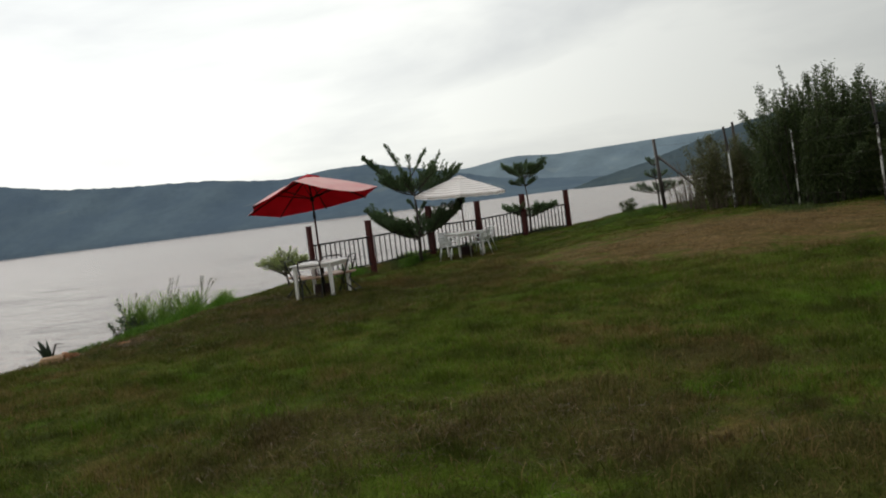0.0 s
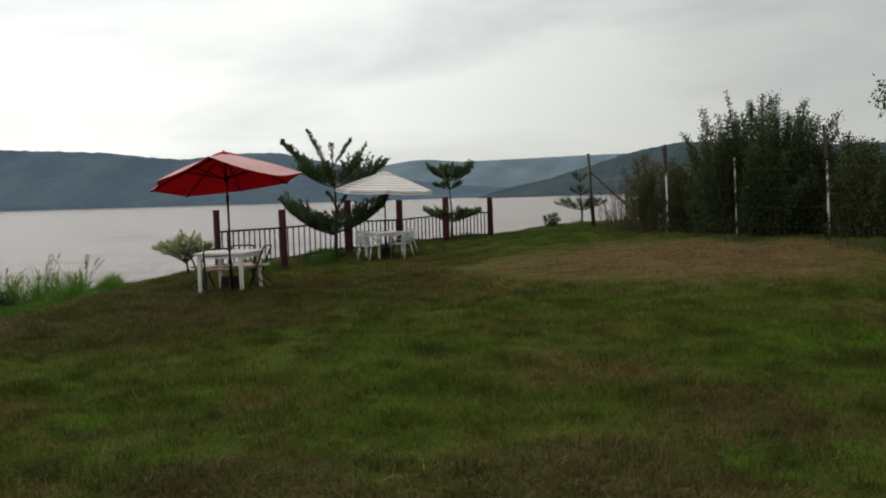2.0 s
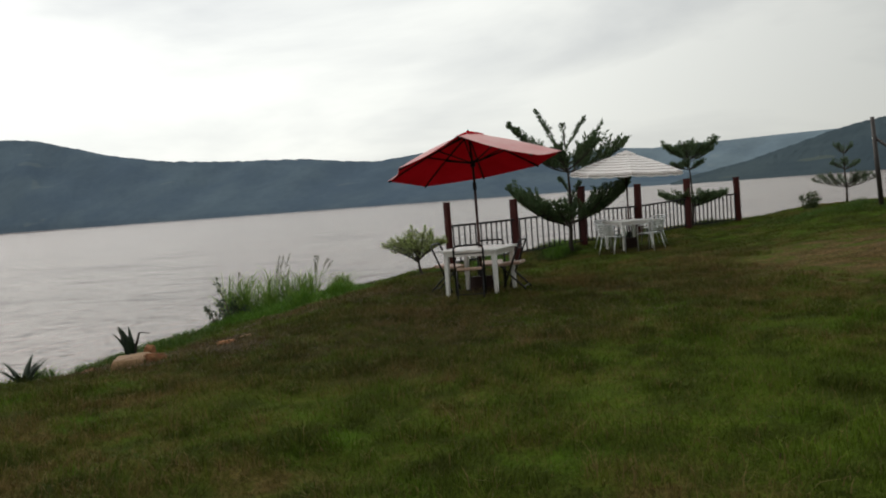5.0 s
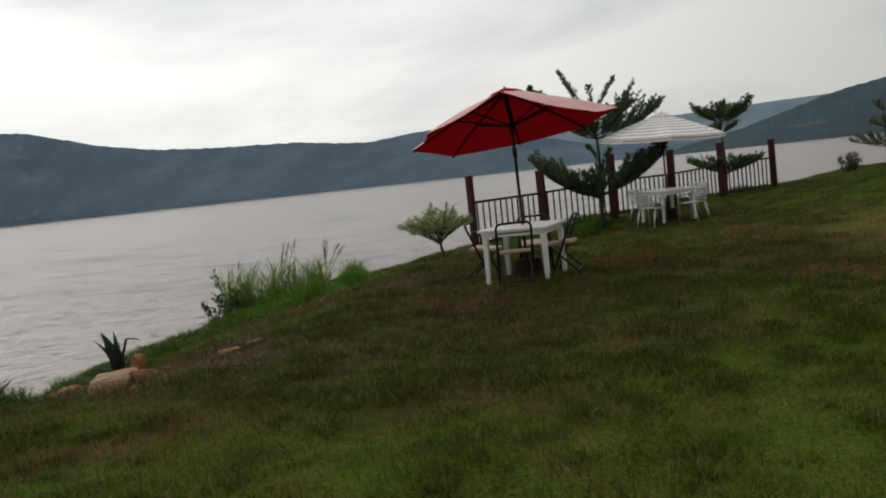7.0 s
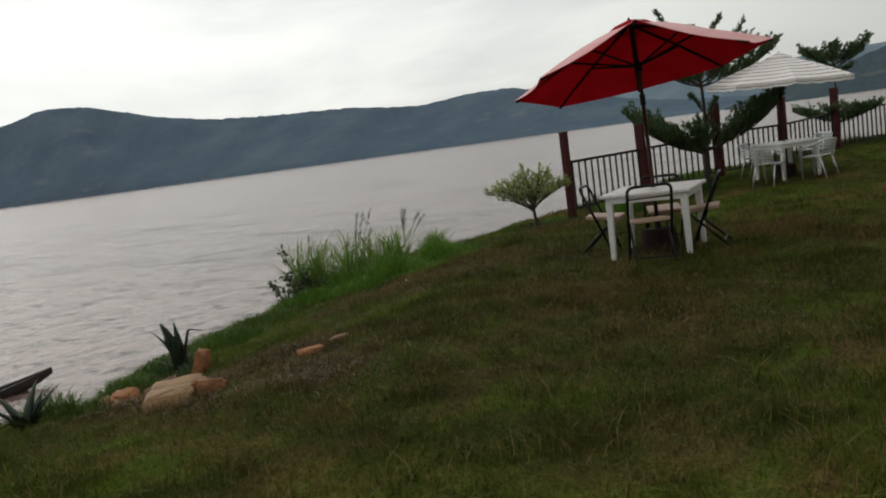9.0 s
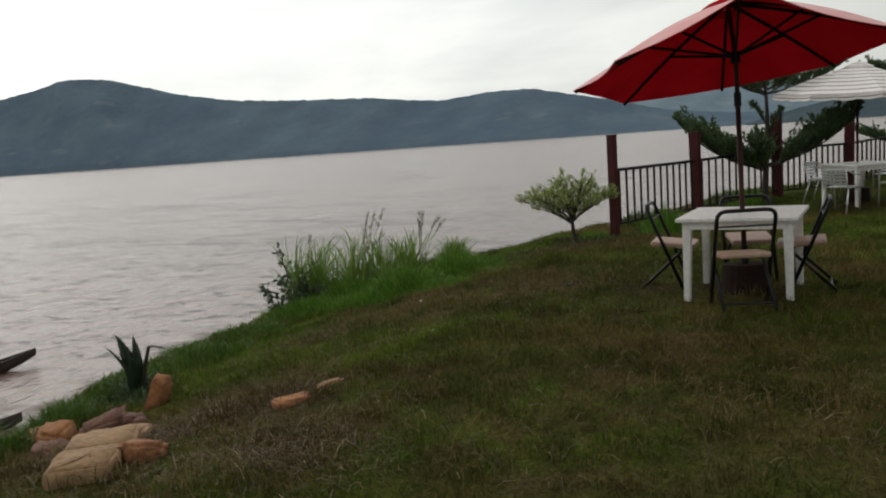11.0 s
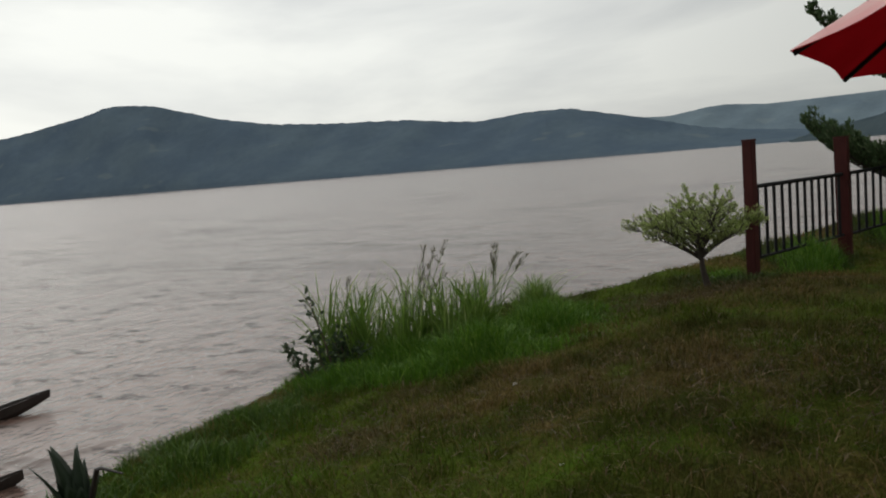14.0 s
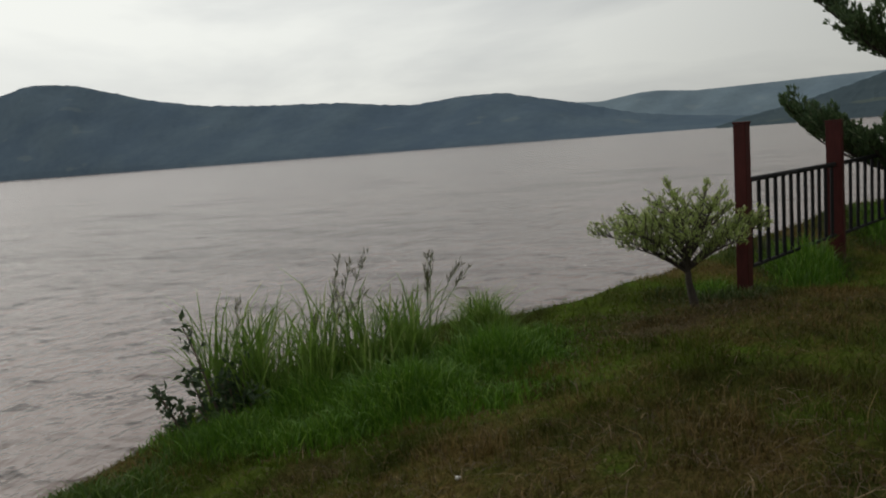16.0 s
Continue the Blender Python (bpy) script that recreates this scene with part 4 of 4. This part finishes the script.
# ---- wire fence ----
def wire_fence():
    f = thing("wire_fence", "old wire fence on leaning dark and whitewashed posts", "fence")
    spots = [(5.77, 26.4, 2.82, 0.085, "dark"), (7.52, 23.45, 2.82, 0.042, "half"), (8.74, 21.1, 2.36, 0.026, "white"), (9.93, 18.35, 2.95, 0.036, "half"), (11.05, 15.1, 2.95, 0.036, "half"), (12.2, 12.3, 2.9, 0.036, "half")]
    tops = []
    for i, (x, y, top, r, look_of) in enumerate(spots):
        z = ground_z(x, y)
        tall = top - z
        tip = Vector((-0.16 if i == 0 else -0.05 - 0.03 * (i % 2), 0.02, tall))
        bm = bmesh.new()
        if look_of == "half":
            tube(bm, [Vector((0, 0, -0.3)), tip * 0.70], r * 0.75, 8)
            post = part("post", bm, M_PAINTED, f, "whitewashed lower post", True, pose(x, y, z))
            bm = bmesh.new()
            tube(bm, [tip * 0.69, tip * 0.98 + Vector((-0.06, 0, 0.02))], [r * 0.85, r * 0.8], 6)
            part("post_top", bm, M_DARKWOOD, post, "dark upper post")
            bm = bmesh.new()
            box(bm, 0.16, 0.06, 0.05, Matrix.Translation(tip * 0.70), 0.01)
            part("insulator", bm, M_PAINTED if i < 3 else M_IRON, post)
        else:
            tube(bm, [Vector((0, 0, -0.3)), tip], [r * 0.8, r * 0.62], 8)
            post = part("post", bm, M_DARKWOOD if look_of == "dark" else M_PAINTED, f, "dark timber post" if look_of == "dark" else "thin whitewashed post", True, pose(x, y, z))
            if look_of == "dark":
                bm = bmesh.new()
                box(bm, 0.13, 0.06, 0.05, Matrix.Translation(tip * 0.76), 0.01)
                part("insulator", bm, M_PAINTED, post)
        tops.append((Vector((x, y, z)), tall))
    bm = bmesh.new()
    a = tops[0][0]
    tube(bm, [a + Vector((-0.08, 0, 1.75)), a + Vector((1.45, -1.6, 0.05))], 0.038, 6)
    part("brace", bm, M_DARKWOOD, f, "dark slanting brace")
    back = Vector((8.6, 28.6, ground_z(8.6, 28.6)))
    bm = bmesh.new()
    tube(bm, [back - Vector((0, 0, 0.3)), back + Vector((-0.12, 0, 2.75))], [0.055, 0.045], 8)
    part("post", bm, M_DARKWOOD, f, "dark timber post")
    for h in (0.35, 0.8, 1.25, 1.7, 2.1):
        for (p, ta), (q, tb) in zip(tops, tops[1:]):
            bm = bmesh.new()
            mid = p.lerp(q, 0.5) + Vector((0, 0, h - 0.04))
            tube(bm, [p + Vector((0, 0, min(h, ta - 0.1))), mid, q + Vector((0, 0, min(h, tb - 0.1)))], 0.003, 4)
            part("wire", bm, M_WIRE, f)
    return f


wire_fence()


# ---- bank plants, stones and boats ----
def reed_bed():
    rng = np.random.default_rng(41)
    t = thing("reed_grass", "tall pale green reed grass with feathery seed heads", "reed grass", kind="stuff")
    clump = np.stack([rng.uniform(0, 1, 30), rng.normal(size=30) * 0.24, rng.uniform(0.55, 1.25, 30)], 1)
    pick = rng.integers(0, 30, 1500)
    n = len(pick)
    u = clump[pick, 0]
    x = -8.95 + 1.85 * u + rng.normal(size=n) * 0.075
    y = 17.8 + 0.75 * u + clump[pick, 1] + rng.normal(size=n) * 0.075
    h = rng.uniform(0.30, 1.2, n) * clump[pick, 2] * (1.0 - 0.25 * u)
    part("reed_blades", blades_mesh("reed_blades", np.stack([x, y, land(x, y) - 0.03], 1), h, rng.uniform(0.010, 0.028, n), 0.46, M_REED, rng, 4), M_REED, t)
    n = 15
    u = np.concatenate([rng.uniform(0, 1, n - 4), np.full(4, 0.96)])
    x, y = -8.9 + 1.95 * u, 17.8 + 0.8 * u + rng.normal(size=n) * 0.12
    bm = bmesh.new()
    C, W = [], []
    for a, b in zip(x, y):
        z = ground_z(a, b)
        h = rng.uniform(0.65, 1.25)
        to = Vector((rng.normal() * 0.14 + 0.20, rng.normal() * 0.12, h))
        line = arc((a, b, z), Vector((a, b, z)) + to, Vector((a, b, z + h * 0.6)), 0, 6)
        tube(bm, line, [0.006, 0.005, 0.005, 0.004, 0.004, 0.003, 0.002], 4)
        k = 26
        p, q = np.array(line[-2]), np.array(line[-1])
        C.append(p[None] + (q - p)[None] * rng.uniform(-0.4, 1.1, k)[:, None] + rng.normal(size=(k, 3)) * 0.012)
        W.append(np.array(to)[None] + rng.normal(size=(k, 3)) * 0.35 * h)
    part("stalks", bm, M_REED, t)
    C, W = np.concatenate(C), np.concatenate(W)
    part("seed_heads", leaves_mesh("seed_heads", C, W, rng.uniform(0.05, 0.11, len(C)), np.full(len(C), 0.010), M_SEDHEAD, rng), M_SEDHEAD, t, "brownish feathery seed heads")


def lush_patch(name, cx, cy, rx, ry, n, h0, h1, seed, label, lean=0.6, wide=(0.006, 0.014), material=None, joints=3):
    rng = np.random.default_rng(seed)
    a, r = rng.uniform(0, 2 * np.pi, n), np.sqrt(rng.uniform(0, 1, n)) * (1 + 0.16 * rng.normal(size=n))
    x, y = cx + np.cos(a) * r * rx, cy + np.sin(a) * r * ry
    h = rng.uniform(h0, h1, n) * np.clip(1.1 - 0.6 * r ** 2, 0.3, 2) * (0.72 + 0.42 * np.sin(3.7 * x + 1.9 * y) * np.sin(4.3 * y - 1.3 * x))
    ob = new(name, blades_mesh(name, np.stack([x, y, land(x, y) - 0.02], 1), h, rng.uniform(*wide, n), lean, material or M_LUSH, rng, joints))
    return tagged(ob, label, "grass", kind="stuff")


reed_bed()
lush_patch("lush_grass", -7.40, 17.40, 1.6, 0.85, 13000, 0.18, 0.46, 51, "lush bright green grass below the reeds")
lush_patch("lush_grass", -6.55, 18.25, 0.95, 0.75, 7500, 0.16, 0.42, 49, "lush mound of bright green grass beside the reeds")
lush_patch("lush_grass", -8.5, 15.3, 0.8, 2.0, 8000, 0.10, 0.27, 52, "green grass along the edge of the bank", material=M_BANK)
lush_patch("grass_tuft", -6.74, 19.22, 0.30, 0.24, 800, 0.38, 0.68, 53, "round tuft of long green grass on the bank", 0.6, (0.008, 0.016), M_REED)
lush_patch("lush_grass", -4.55, 19.75, 0.8, 0.5, 1600, 0.06, 0.20, 54, "long grass round the railing post", material=M_DULL)
lush_patch("lush_grass", -8.3, 12.2, 0.45, 1.5, 5200, 0.20, 0.44, 56, "long grass at the edge of the bank behind the stones", material=M_BANK)
for k, (ax, ay, bx, by) in enumerate(((-4.1, 20.6, -3.0, 22.9), (-3.0, 22.9, -1.7, 25.5), (-1.7, 25.5, 1.1, 29.5), (1.1, 29.5, 2.7, 31.5))):
    lush_patch("lush_grass", (ax + bx) / 2 - 0.35, (ay + by) / 2 + 0.1, 0.75, abs(by - ay) / 2 + 0.2, 2600, 0.07, 0.30, 60 + k, "long grass growing along the foot of the railing", material=M_DULL)
lush_patch("lush_grass", 5.3, 26.6, 2.9, 1.3, 9000, 0.08, 0.26, 66, "long green grass on a low rise beside the fence", material=M_BANK)
lush_patch("lush_grass", 8.6, 20.9, 0.8, 2.6, 3200, 0.06, 0.20, 67, "long grass along the foot of the wire fence", material=M_DULL)
lush_patch("lush_grass", 10.4, 16.6, 0.8, 2.6, 3200, 0.06, 0.20, 68, "long grass along the foot of the wire fence", material=M_DULL)
lush_patch("lush_grass", -3.75, 21.5, 0.40, 1.2, 1500, 0.22, 0.58, 55, "tall grass behind the railing", 0.5, (0.008, 0.016))
lush_patch("lush_grass", -2.55, 24.3, 0.40, 1.2, 1200, 0.20, 0.50, 57, "tall grass behind the railing", 0.5, (0.008, 0.016))
lush_patch("lush_grass", -4.68, 20.0, 0.22, 0.3, 320, 0.16, 0.40, 58, "tall grass at the foot of the railing post", 0.5, (0.008, 0.014))
lush_patch("dark_fern", -8.0, 13.5, 0.42, 0.40, 900, 0.12, 0.32, 59, "low dark ferny plants round the broad-leaved plant", 0.8, (0.008, 0.018), M_SHRUB)
leafy_bush("shrub", -8.78, 17.28, (0.12, 0.12), 0.50, 5, 22, 0.085, M_SHRUB, "low dark sprig leaning out over the water", 72, (-0.5, -0.1), 0.3, "shrub")
leafy_bush("shrub", -8.45, 17.5, (0.24, 0.22), 1.05, 9, 34, 0.095, M_SHRUB, "dark green leafy shrub at the end of the reeds", 71, (-0.2, -0.05), 0.2, "shrub")


def agave(x, y, h, count, seed, label, spread=0.55, stout=0.087, tilt=(0, 0), dead=0.0):
    rng = np.random.default_rng(seed)
    t = thing("agave", label, "plant", pose(x, y, ground_z(x, y)))
    for k in range(count):
        c = 2 * math.pi * k / count * 2.4 + rng.normal() * 0.3
        far, tall = h * spread * rng.uniform(0.5, 1.25), h * rng.uniform(0.55, 1.05)
        line = arc((0, 0, -0.02), (math.cos(c) * far + tilt[0] * tall, math.sin(c) * far + tilt[1] * tall, tall), (math.cos(c) * far * 0.25, math.sin(c) * far * 0.25, tall * 0.6), 0, 6)
        side = Vector((-math.sin(c), math.cos(c), 0))
        bm = bmesh.new()
        rows = []
        for i, p in enumerate(line):
            w = stout * h * (1.0, 1.3, 1.4, 1.25, 0.95, 0.55, 0.06)[i]
            up = Vector((math.cos(c), math.sin(c), 0)) * (-w * 0.35)
            rows.append([bm.verts.new(p - side * w), bm.verts.new(p - up * 0.9), bm.verts.new(p + side * w), bm.verts.new(p + up * 0.4)])
        for a, b in zip(rows, rows[1:]):
            for s in range(4):
                bm.faces.new((a[s], a[(s + 1) % 4], b[(s + 1) % 4], b[s]))
        bm.faces.new(rows[-1])
        part("leaf", bm, M_AGAVE, t, shade=True)
    if dead:
        bm = bmesh.new()
        tube(bm, [(0.05, 0, 0), (0.12, 0, 0.3), (0.20, 0, dead), (0.24, 0, dead + 0.01), (0.42, 0, dead - 0.01)], [0.02, 0.02, 0.017, 0.012, 0.006], 6)
        part("dead_leaf", bm, M_DARKWOOD, t, "broken dry leaf bent over")
    return t


agave(-8.05, 13.60, 0.60, 11, 81, "dark green broad-leaved plant among stones at the bank", 0.30, 0.11, (-0.26, 0.06), 0.50)
agave(-7.75, 11.05, 0.42, 13, 82, "low spiky palm-like plant at the edge of the bank", 1.0)


def stone(x, y, size, turn, material, label, seed, sink=0.25, tip=(0, 0), square=False):
    """An angular broken stone with worn edges, half sunk into the ground."""
    rng = np.random.default_rng(seed)
    bm = bmesh.new()
    for sx in (-1, 1):
        for sy in (-1, 1):
            for sz in (-1, 1):
                low = 0.42 if square else 0.24
                bm.verts.new(Vector((sx * rng.uniform(low, 0.5), sy * rng.uniform(low, 0.5), sz * rng.uniform(0.38 if square else 0.3, 0.46))))
    for k in range(0 if square else 5):
        v = Vector(rng.normal(size=3)).normalized() * rng.uniform(0.46, 0.56)
        bm.verts.new(v)
    hull = bmesh.ops.convex_hull(bm, input=bm.verts)
    bmesh.ops.delete(bm, geom=[v for v in bm.verts if not v.link_faces], context="VERTS")
    bmesh.ops.dissolve_limit(bm, angle_limit=radians(14), verts=bm.verts, edges=bm.edges)
    bmesh.ops.bevel(bm, geom=bm.edges[:], offset=0.05 if square else 0.10, segments=3, affect="EDGES", clamp_overlap=True)
    bmesh.ops.triangulate(bm, faces=bm.faces)
    bmesh.ops.subdivide_edges(bm, edges=[e for e in bm.edges if e.calc_length() > 0.15], cuts=2)
    for v in bm.verts:
        v.co += v.co.normalized() * 0.07 * noise.noise(v.co * 4 + Vector((seed, 0, 0)))
        v.co = Vector((v.co.x * size[0], v.co.y * size[1], v.co.z * size[2]))
    me = bpy.data.meshes.new("rock")
    bm.to_mesh(me)
    bm.free()
    for f in me.polygons:
        f.use_smooth = True
    me.materials.append(material)
    ob = new("rock", me)
    ob.matrix_basis = pose(x, y, ground_z(x, y) + size[2] * (0.5 - sink) * 0.75, tip[0], tip[1], turn)
    return tagged(ob, label, "rock", "stones on the bank")


stone(-7.36, 13.10, (0.23, 0.19, 0.54), 20, M_ROCK, "upright orange-brown stone on the bank", 91, 0.42, (6, 24))
stone(-7.60, 12.64, (0.56, 0.30, 0.26), 52, M_ROCK_RED, "long red-brown slab among the stones", 92, 0.36, (12, -14))
# a row of pale blocks, split by open cracks
for k, (x, y, sx, sy, turn) in enumerate(((-6.86, 12.26, 0.32, 0.38, 118), (-6.60, 11.93, 0.42, 0.50, 124), (-6.32, 11.56, 0.42, 0.46, 121), (-6.06, 11.20, 0.42, 0.44, 127), (-5.84, 10.84, 0.38, 0.40, 122))):
    stone(x, y, (sx, sy, 0.24), turn, M_ROCK_PALE, "pale cracked sandstone block in a row on the bank", 103 + k, (0.68, 0.60, 0.52, 0.46, 0.46)[k], (0, (9, 12, 8, 3, 1)[k]), True)
stone(-7.72, 12.28, (0.40, 0.34, 0.40), 10, M_ROCK, "rounded ochre stone on the bank", 94, 0.30)
stone(-8.05, 12.42, (0.36, 0.30, 0.28), 70, M_ROCK_PALE, "pale stone on the bank", 95, 0.42, (0, 10))
stone(-7.35, 11.90, (0.44, 0.36, 0.34), 40, M_ROCK_RED, "brown block of stone on the bank", 96, 0.38, (8, 4))
stone(-5.62, 11.10, (0.30, 0.24, 0.24), 20, M_ROCK, "rusty orange stone in grass", 97, 0.38)
stone(-5.72, 10.93, (0.14, 0.12, 0.16), 130, M_ROCK_PALE, "small pale stone beside the blocks", 98, 0.3)
stone(-5.80, 11.06, (0.22, 0.18, 0.16), 60, M_ROCK, "small orange stone between the blocks", 101, 0.36)
stone(-7.30, 12.74, (0.24, 0.18, 0.20), 15, M_ROCK_RED, "small stone wedged between slabs", 102, 0.38)
stone(-7.16, 12.66, (0.16, 0.14, 0.14), 55, M_ROCK_RED, "small red stone wedged between slabs", 90, 0.36)
stone(-5.24, 12.14, (0.36, 0.19, 0.16), 62, M_ROCK, "half-buried orange stone in the lawn", 99, 0.70, (0, 5))
stone(-5.13, 12.46, (0.26, 0.10, 0.08), 66, M_ROCK_PALE, "half-buried pale stone in the lawn", 100, 0.58)
for k, (x, y, s) in enumerate(((-5.77, 15.63, 0.022), (-4.9, 13.9, 0.014))):
    stone(x, y, (s * 1.5, s, s), 40 * k, M_WHITE, "small white scrap lying in the grass", 110 + k, 0.1)


def canoe(x, y, turn, length, label, sunk):
    """A dugout canoe with a raised, pointed prow, afloat."""
    t = thing("canoe", label, "canoe", pose(x, y, WATER - sunk, 0, 0, turn), "moored canoes")
    bm = bmesh.new()
    rows, n = [], 22
    for i in range(n):
        u = i / (n - 1)
        w = 0.46 * min(1.0, (1.015 - u) / 0.36) ** 0.75 * min(1.0, 0.3 + u / 0.25)
        bow, stern = max(0, (u - 0.62) / 0.38), max(0, (0.2 - u) / 0.2)
        rim = 0.24 + 0.34 * bow ** 1.5 + 0.25 * stern ** 1.6
        keel = -0.22 + 0.56 * bow ** 2.4 + 0.3 * stern ** 1.6
        ring = []
        for s, h in ((-1, 0.0), (-0.85, 0.55), (-0.4, 0.95), (0.4, 0.95), (0.85, 0.55), (1, 0.0)):
            ring.append(bm.verts.new((length * (u - 1), s * w, rim + (keel - rim) * h)))
        for s, h in ((0.86, 0.0), (0.7, 0.5), (-0.7, 0.5), (-0.86, 0.0)):
            ring.append(bm.verts.new((length * (u - 1), s * w, rim + (keel - rim) * h)))
        rows.append(ring)
    for a, b in zip(rows, rows[1:]):
        for s in range(10):
            bm.faces.new((a[s], b[s], b[(s + 1) % 10], a[(s + 1) % 10]))
    bm.faces.new(rows[0])
    bm.faces.new(rows[-1][::-1])
    part("hull", bm, M_DARKWOOD, t, "weathered dark wooden hull")
    for u in (0.3, 0.62):
        bm = bmesh.new()
        box(bm, 0.16, 0.74, 0.04, pose(length * (u - 1), 0, 0.27), 0.008)
        part("thwart", bm, M_DARKWOOD, t)
    return t


canoe(-26.0, 27.5, 68, 7.8, "dark wooden dugout canoe moored at the bank", 0.0)
canoe(-20.8, 22.45, 60, 7.0, "dark wooden dugout canoe lying low in the water", 0.25)


# ---- turf ----
def turf(name, x0, x1, y0, y1, n, h0, h1, wide, seed, label):
    rng = np.random.default_rng(seed)
    x, y = rng.uniform(x0, x1, n), rng.uniform(y0, y1, n)
    edge = np.minimum(np.minimum(x + 10.4, 12.2 - x), np.minimum(y - 0.4, 34.2 - y))
    keep = (beyond(x, y) < 0.9) & (rng.uniform(0, 1, n) < edge / 1.8)
    x, y = x[keep], y[keep]
    clump = 0.5 + 0.5 * np.sin(2.3 * x + 1.1 * np.sin(1.7 * y)) * np.sin(1.9 * y + 1.3 * np.sin(2.1 * x))
    straw = np.hypot((x - STRAW[0]) / 5.0, (y - STRAW[1]) / 4.2) < 1
    h = rng.uniform(h0, h1, len(x)) * (0.55 + 0.75 * clump) * np.where(straw, 0.5, 1.0)
    ob = new(name, blades_mesh(name, np.stack([x, y, land(x, y) - 0.008], 1), h, rng.uniform(*wide, len(x)), 0.9, M_BLADE, rng, 1))
    return tagged(ob, label, "grass", kind="stuff")


turf("turf", -10.2, 11, 0.5, 9.5, 510000, 0.035, 0.085, (0.004, 0.009), 121, "short uneven grass of the lawn")
turf("turf", -10.2, 12, 9.5, 17, 410000, 0.035, 0.085, (0.005, 0.010), 122, "short uneven grass of the lawn")
turf("turf", -10.2, 12, 17, 34, 300000, 0.04, 0.10, (0.007, 0.014), 123, "short uneven grass of the lawn")


def clumps(x0, x1, y0, y1, n, per, seed):
    """Longer tussocks scattered through the turf."""
    rng = np.random.default_rng(seed)
    cx, cy = rng.uniform(x0, x1, n), rng.uniform(y0, y1, n)
    keep = (beyond(cx, cy) < 0.3) & (np.hypot((cx - STRAW[0]) / 5.0, (cy - STRAW[1]) / 4.0) > 0.9)
    cx, cy = cx[keep], cy[keep]
    big = rng.uniform(0.5, 1.5, len(cx))
    x = (cx[:, None] + rng.normal(size=(len(cx), per)) * 0.10 * big[:, None]).ravel()
    y = (cy[:, None] + rng.normal(size=(len(cx), per)) * 0.10 * big[:, None]).ravel()
    h = (rng.uniform(0.06, 0.14, (len(cx), per)) * big[:, None]).ravel()
    ob = new("tussock_grass", blades_mesh("tussock_grass", np.stack([x, y, land(x, y) - 0.01], 1), h, rng.uniform(0.005, 0.011, len(x)), 0.85, M_BLADE, rng, 2))
    return tagged(ob, "longer tussocks of grass scattered over the lawn", "grass", kind="stuff")


clumps(-9, 9, 2.5, 19, 1900, 75, 131)


def litter(cx, cy, rx, ry, n, seed):
    """Dry fallen blades lying on the lawn."""
    rng = np.random.default_rng(seed)
    x, y = cx + rng.normal(size=n) * rx, cy + rng.normal(size=n) * ry
    keep = beyond(x, y) < -0.1
    x, y = x[keep], y[keep]
    ob = new("dry_grass", blades_mesh("dry_grass", np.stack([x, y, land(x, y) + 0.02], 1), rng.uniform(0.03, 0.06, len(x)), rng.uniform(0.005, 0.010, len(x)), 2.6, M_STRAW, rng, 2))
    return tagged(ob, "withered grass blades lying on a worn patch", "grass", kind="stuff")


for k, (cx, cy, rx, ry, n) in enumerate(((-6.0, 11.9, 0.7, 0.8, 2600), (-4.6, 11.0, 0.5, 0.4, 1200), (-3.6, 15.2, 1.2, 0.9, 2600), (-1.6, 12.6, 1.4, 1.2, 2600), (-5.0, 18.4, 0.7, 0.6, 1400), (2.4, 4.2, 1.4, 0.8, 1800), (6.4, 17.0, 2.4, 1.5, 5000), (-7.0, 15.2, 0.5, 0.8, 900), (-5.6, 15.2, 1.0, 1.0, 1200))):
    litter(cx, cy, rx, ry, n, 140 + k)
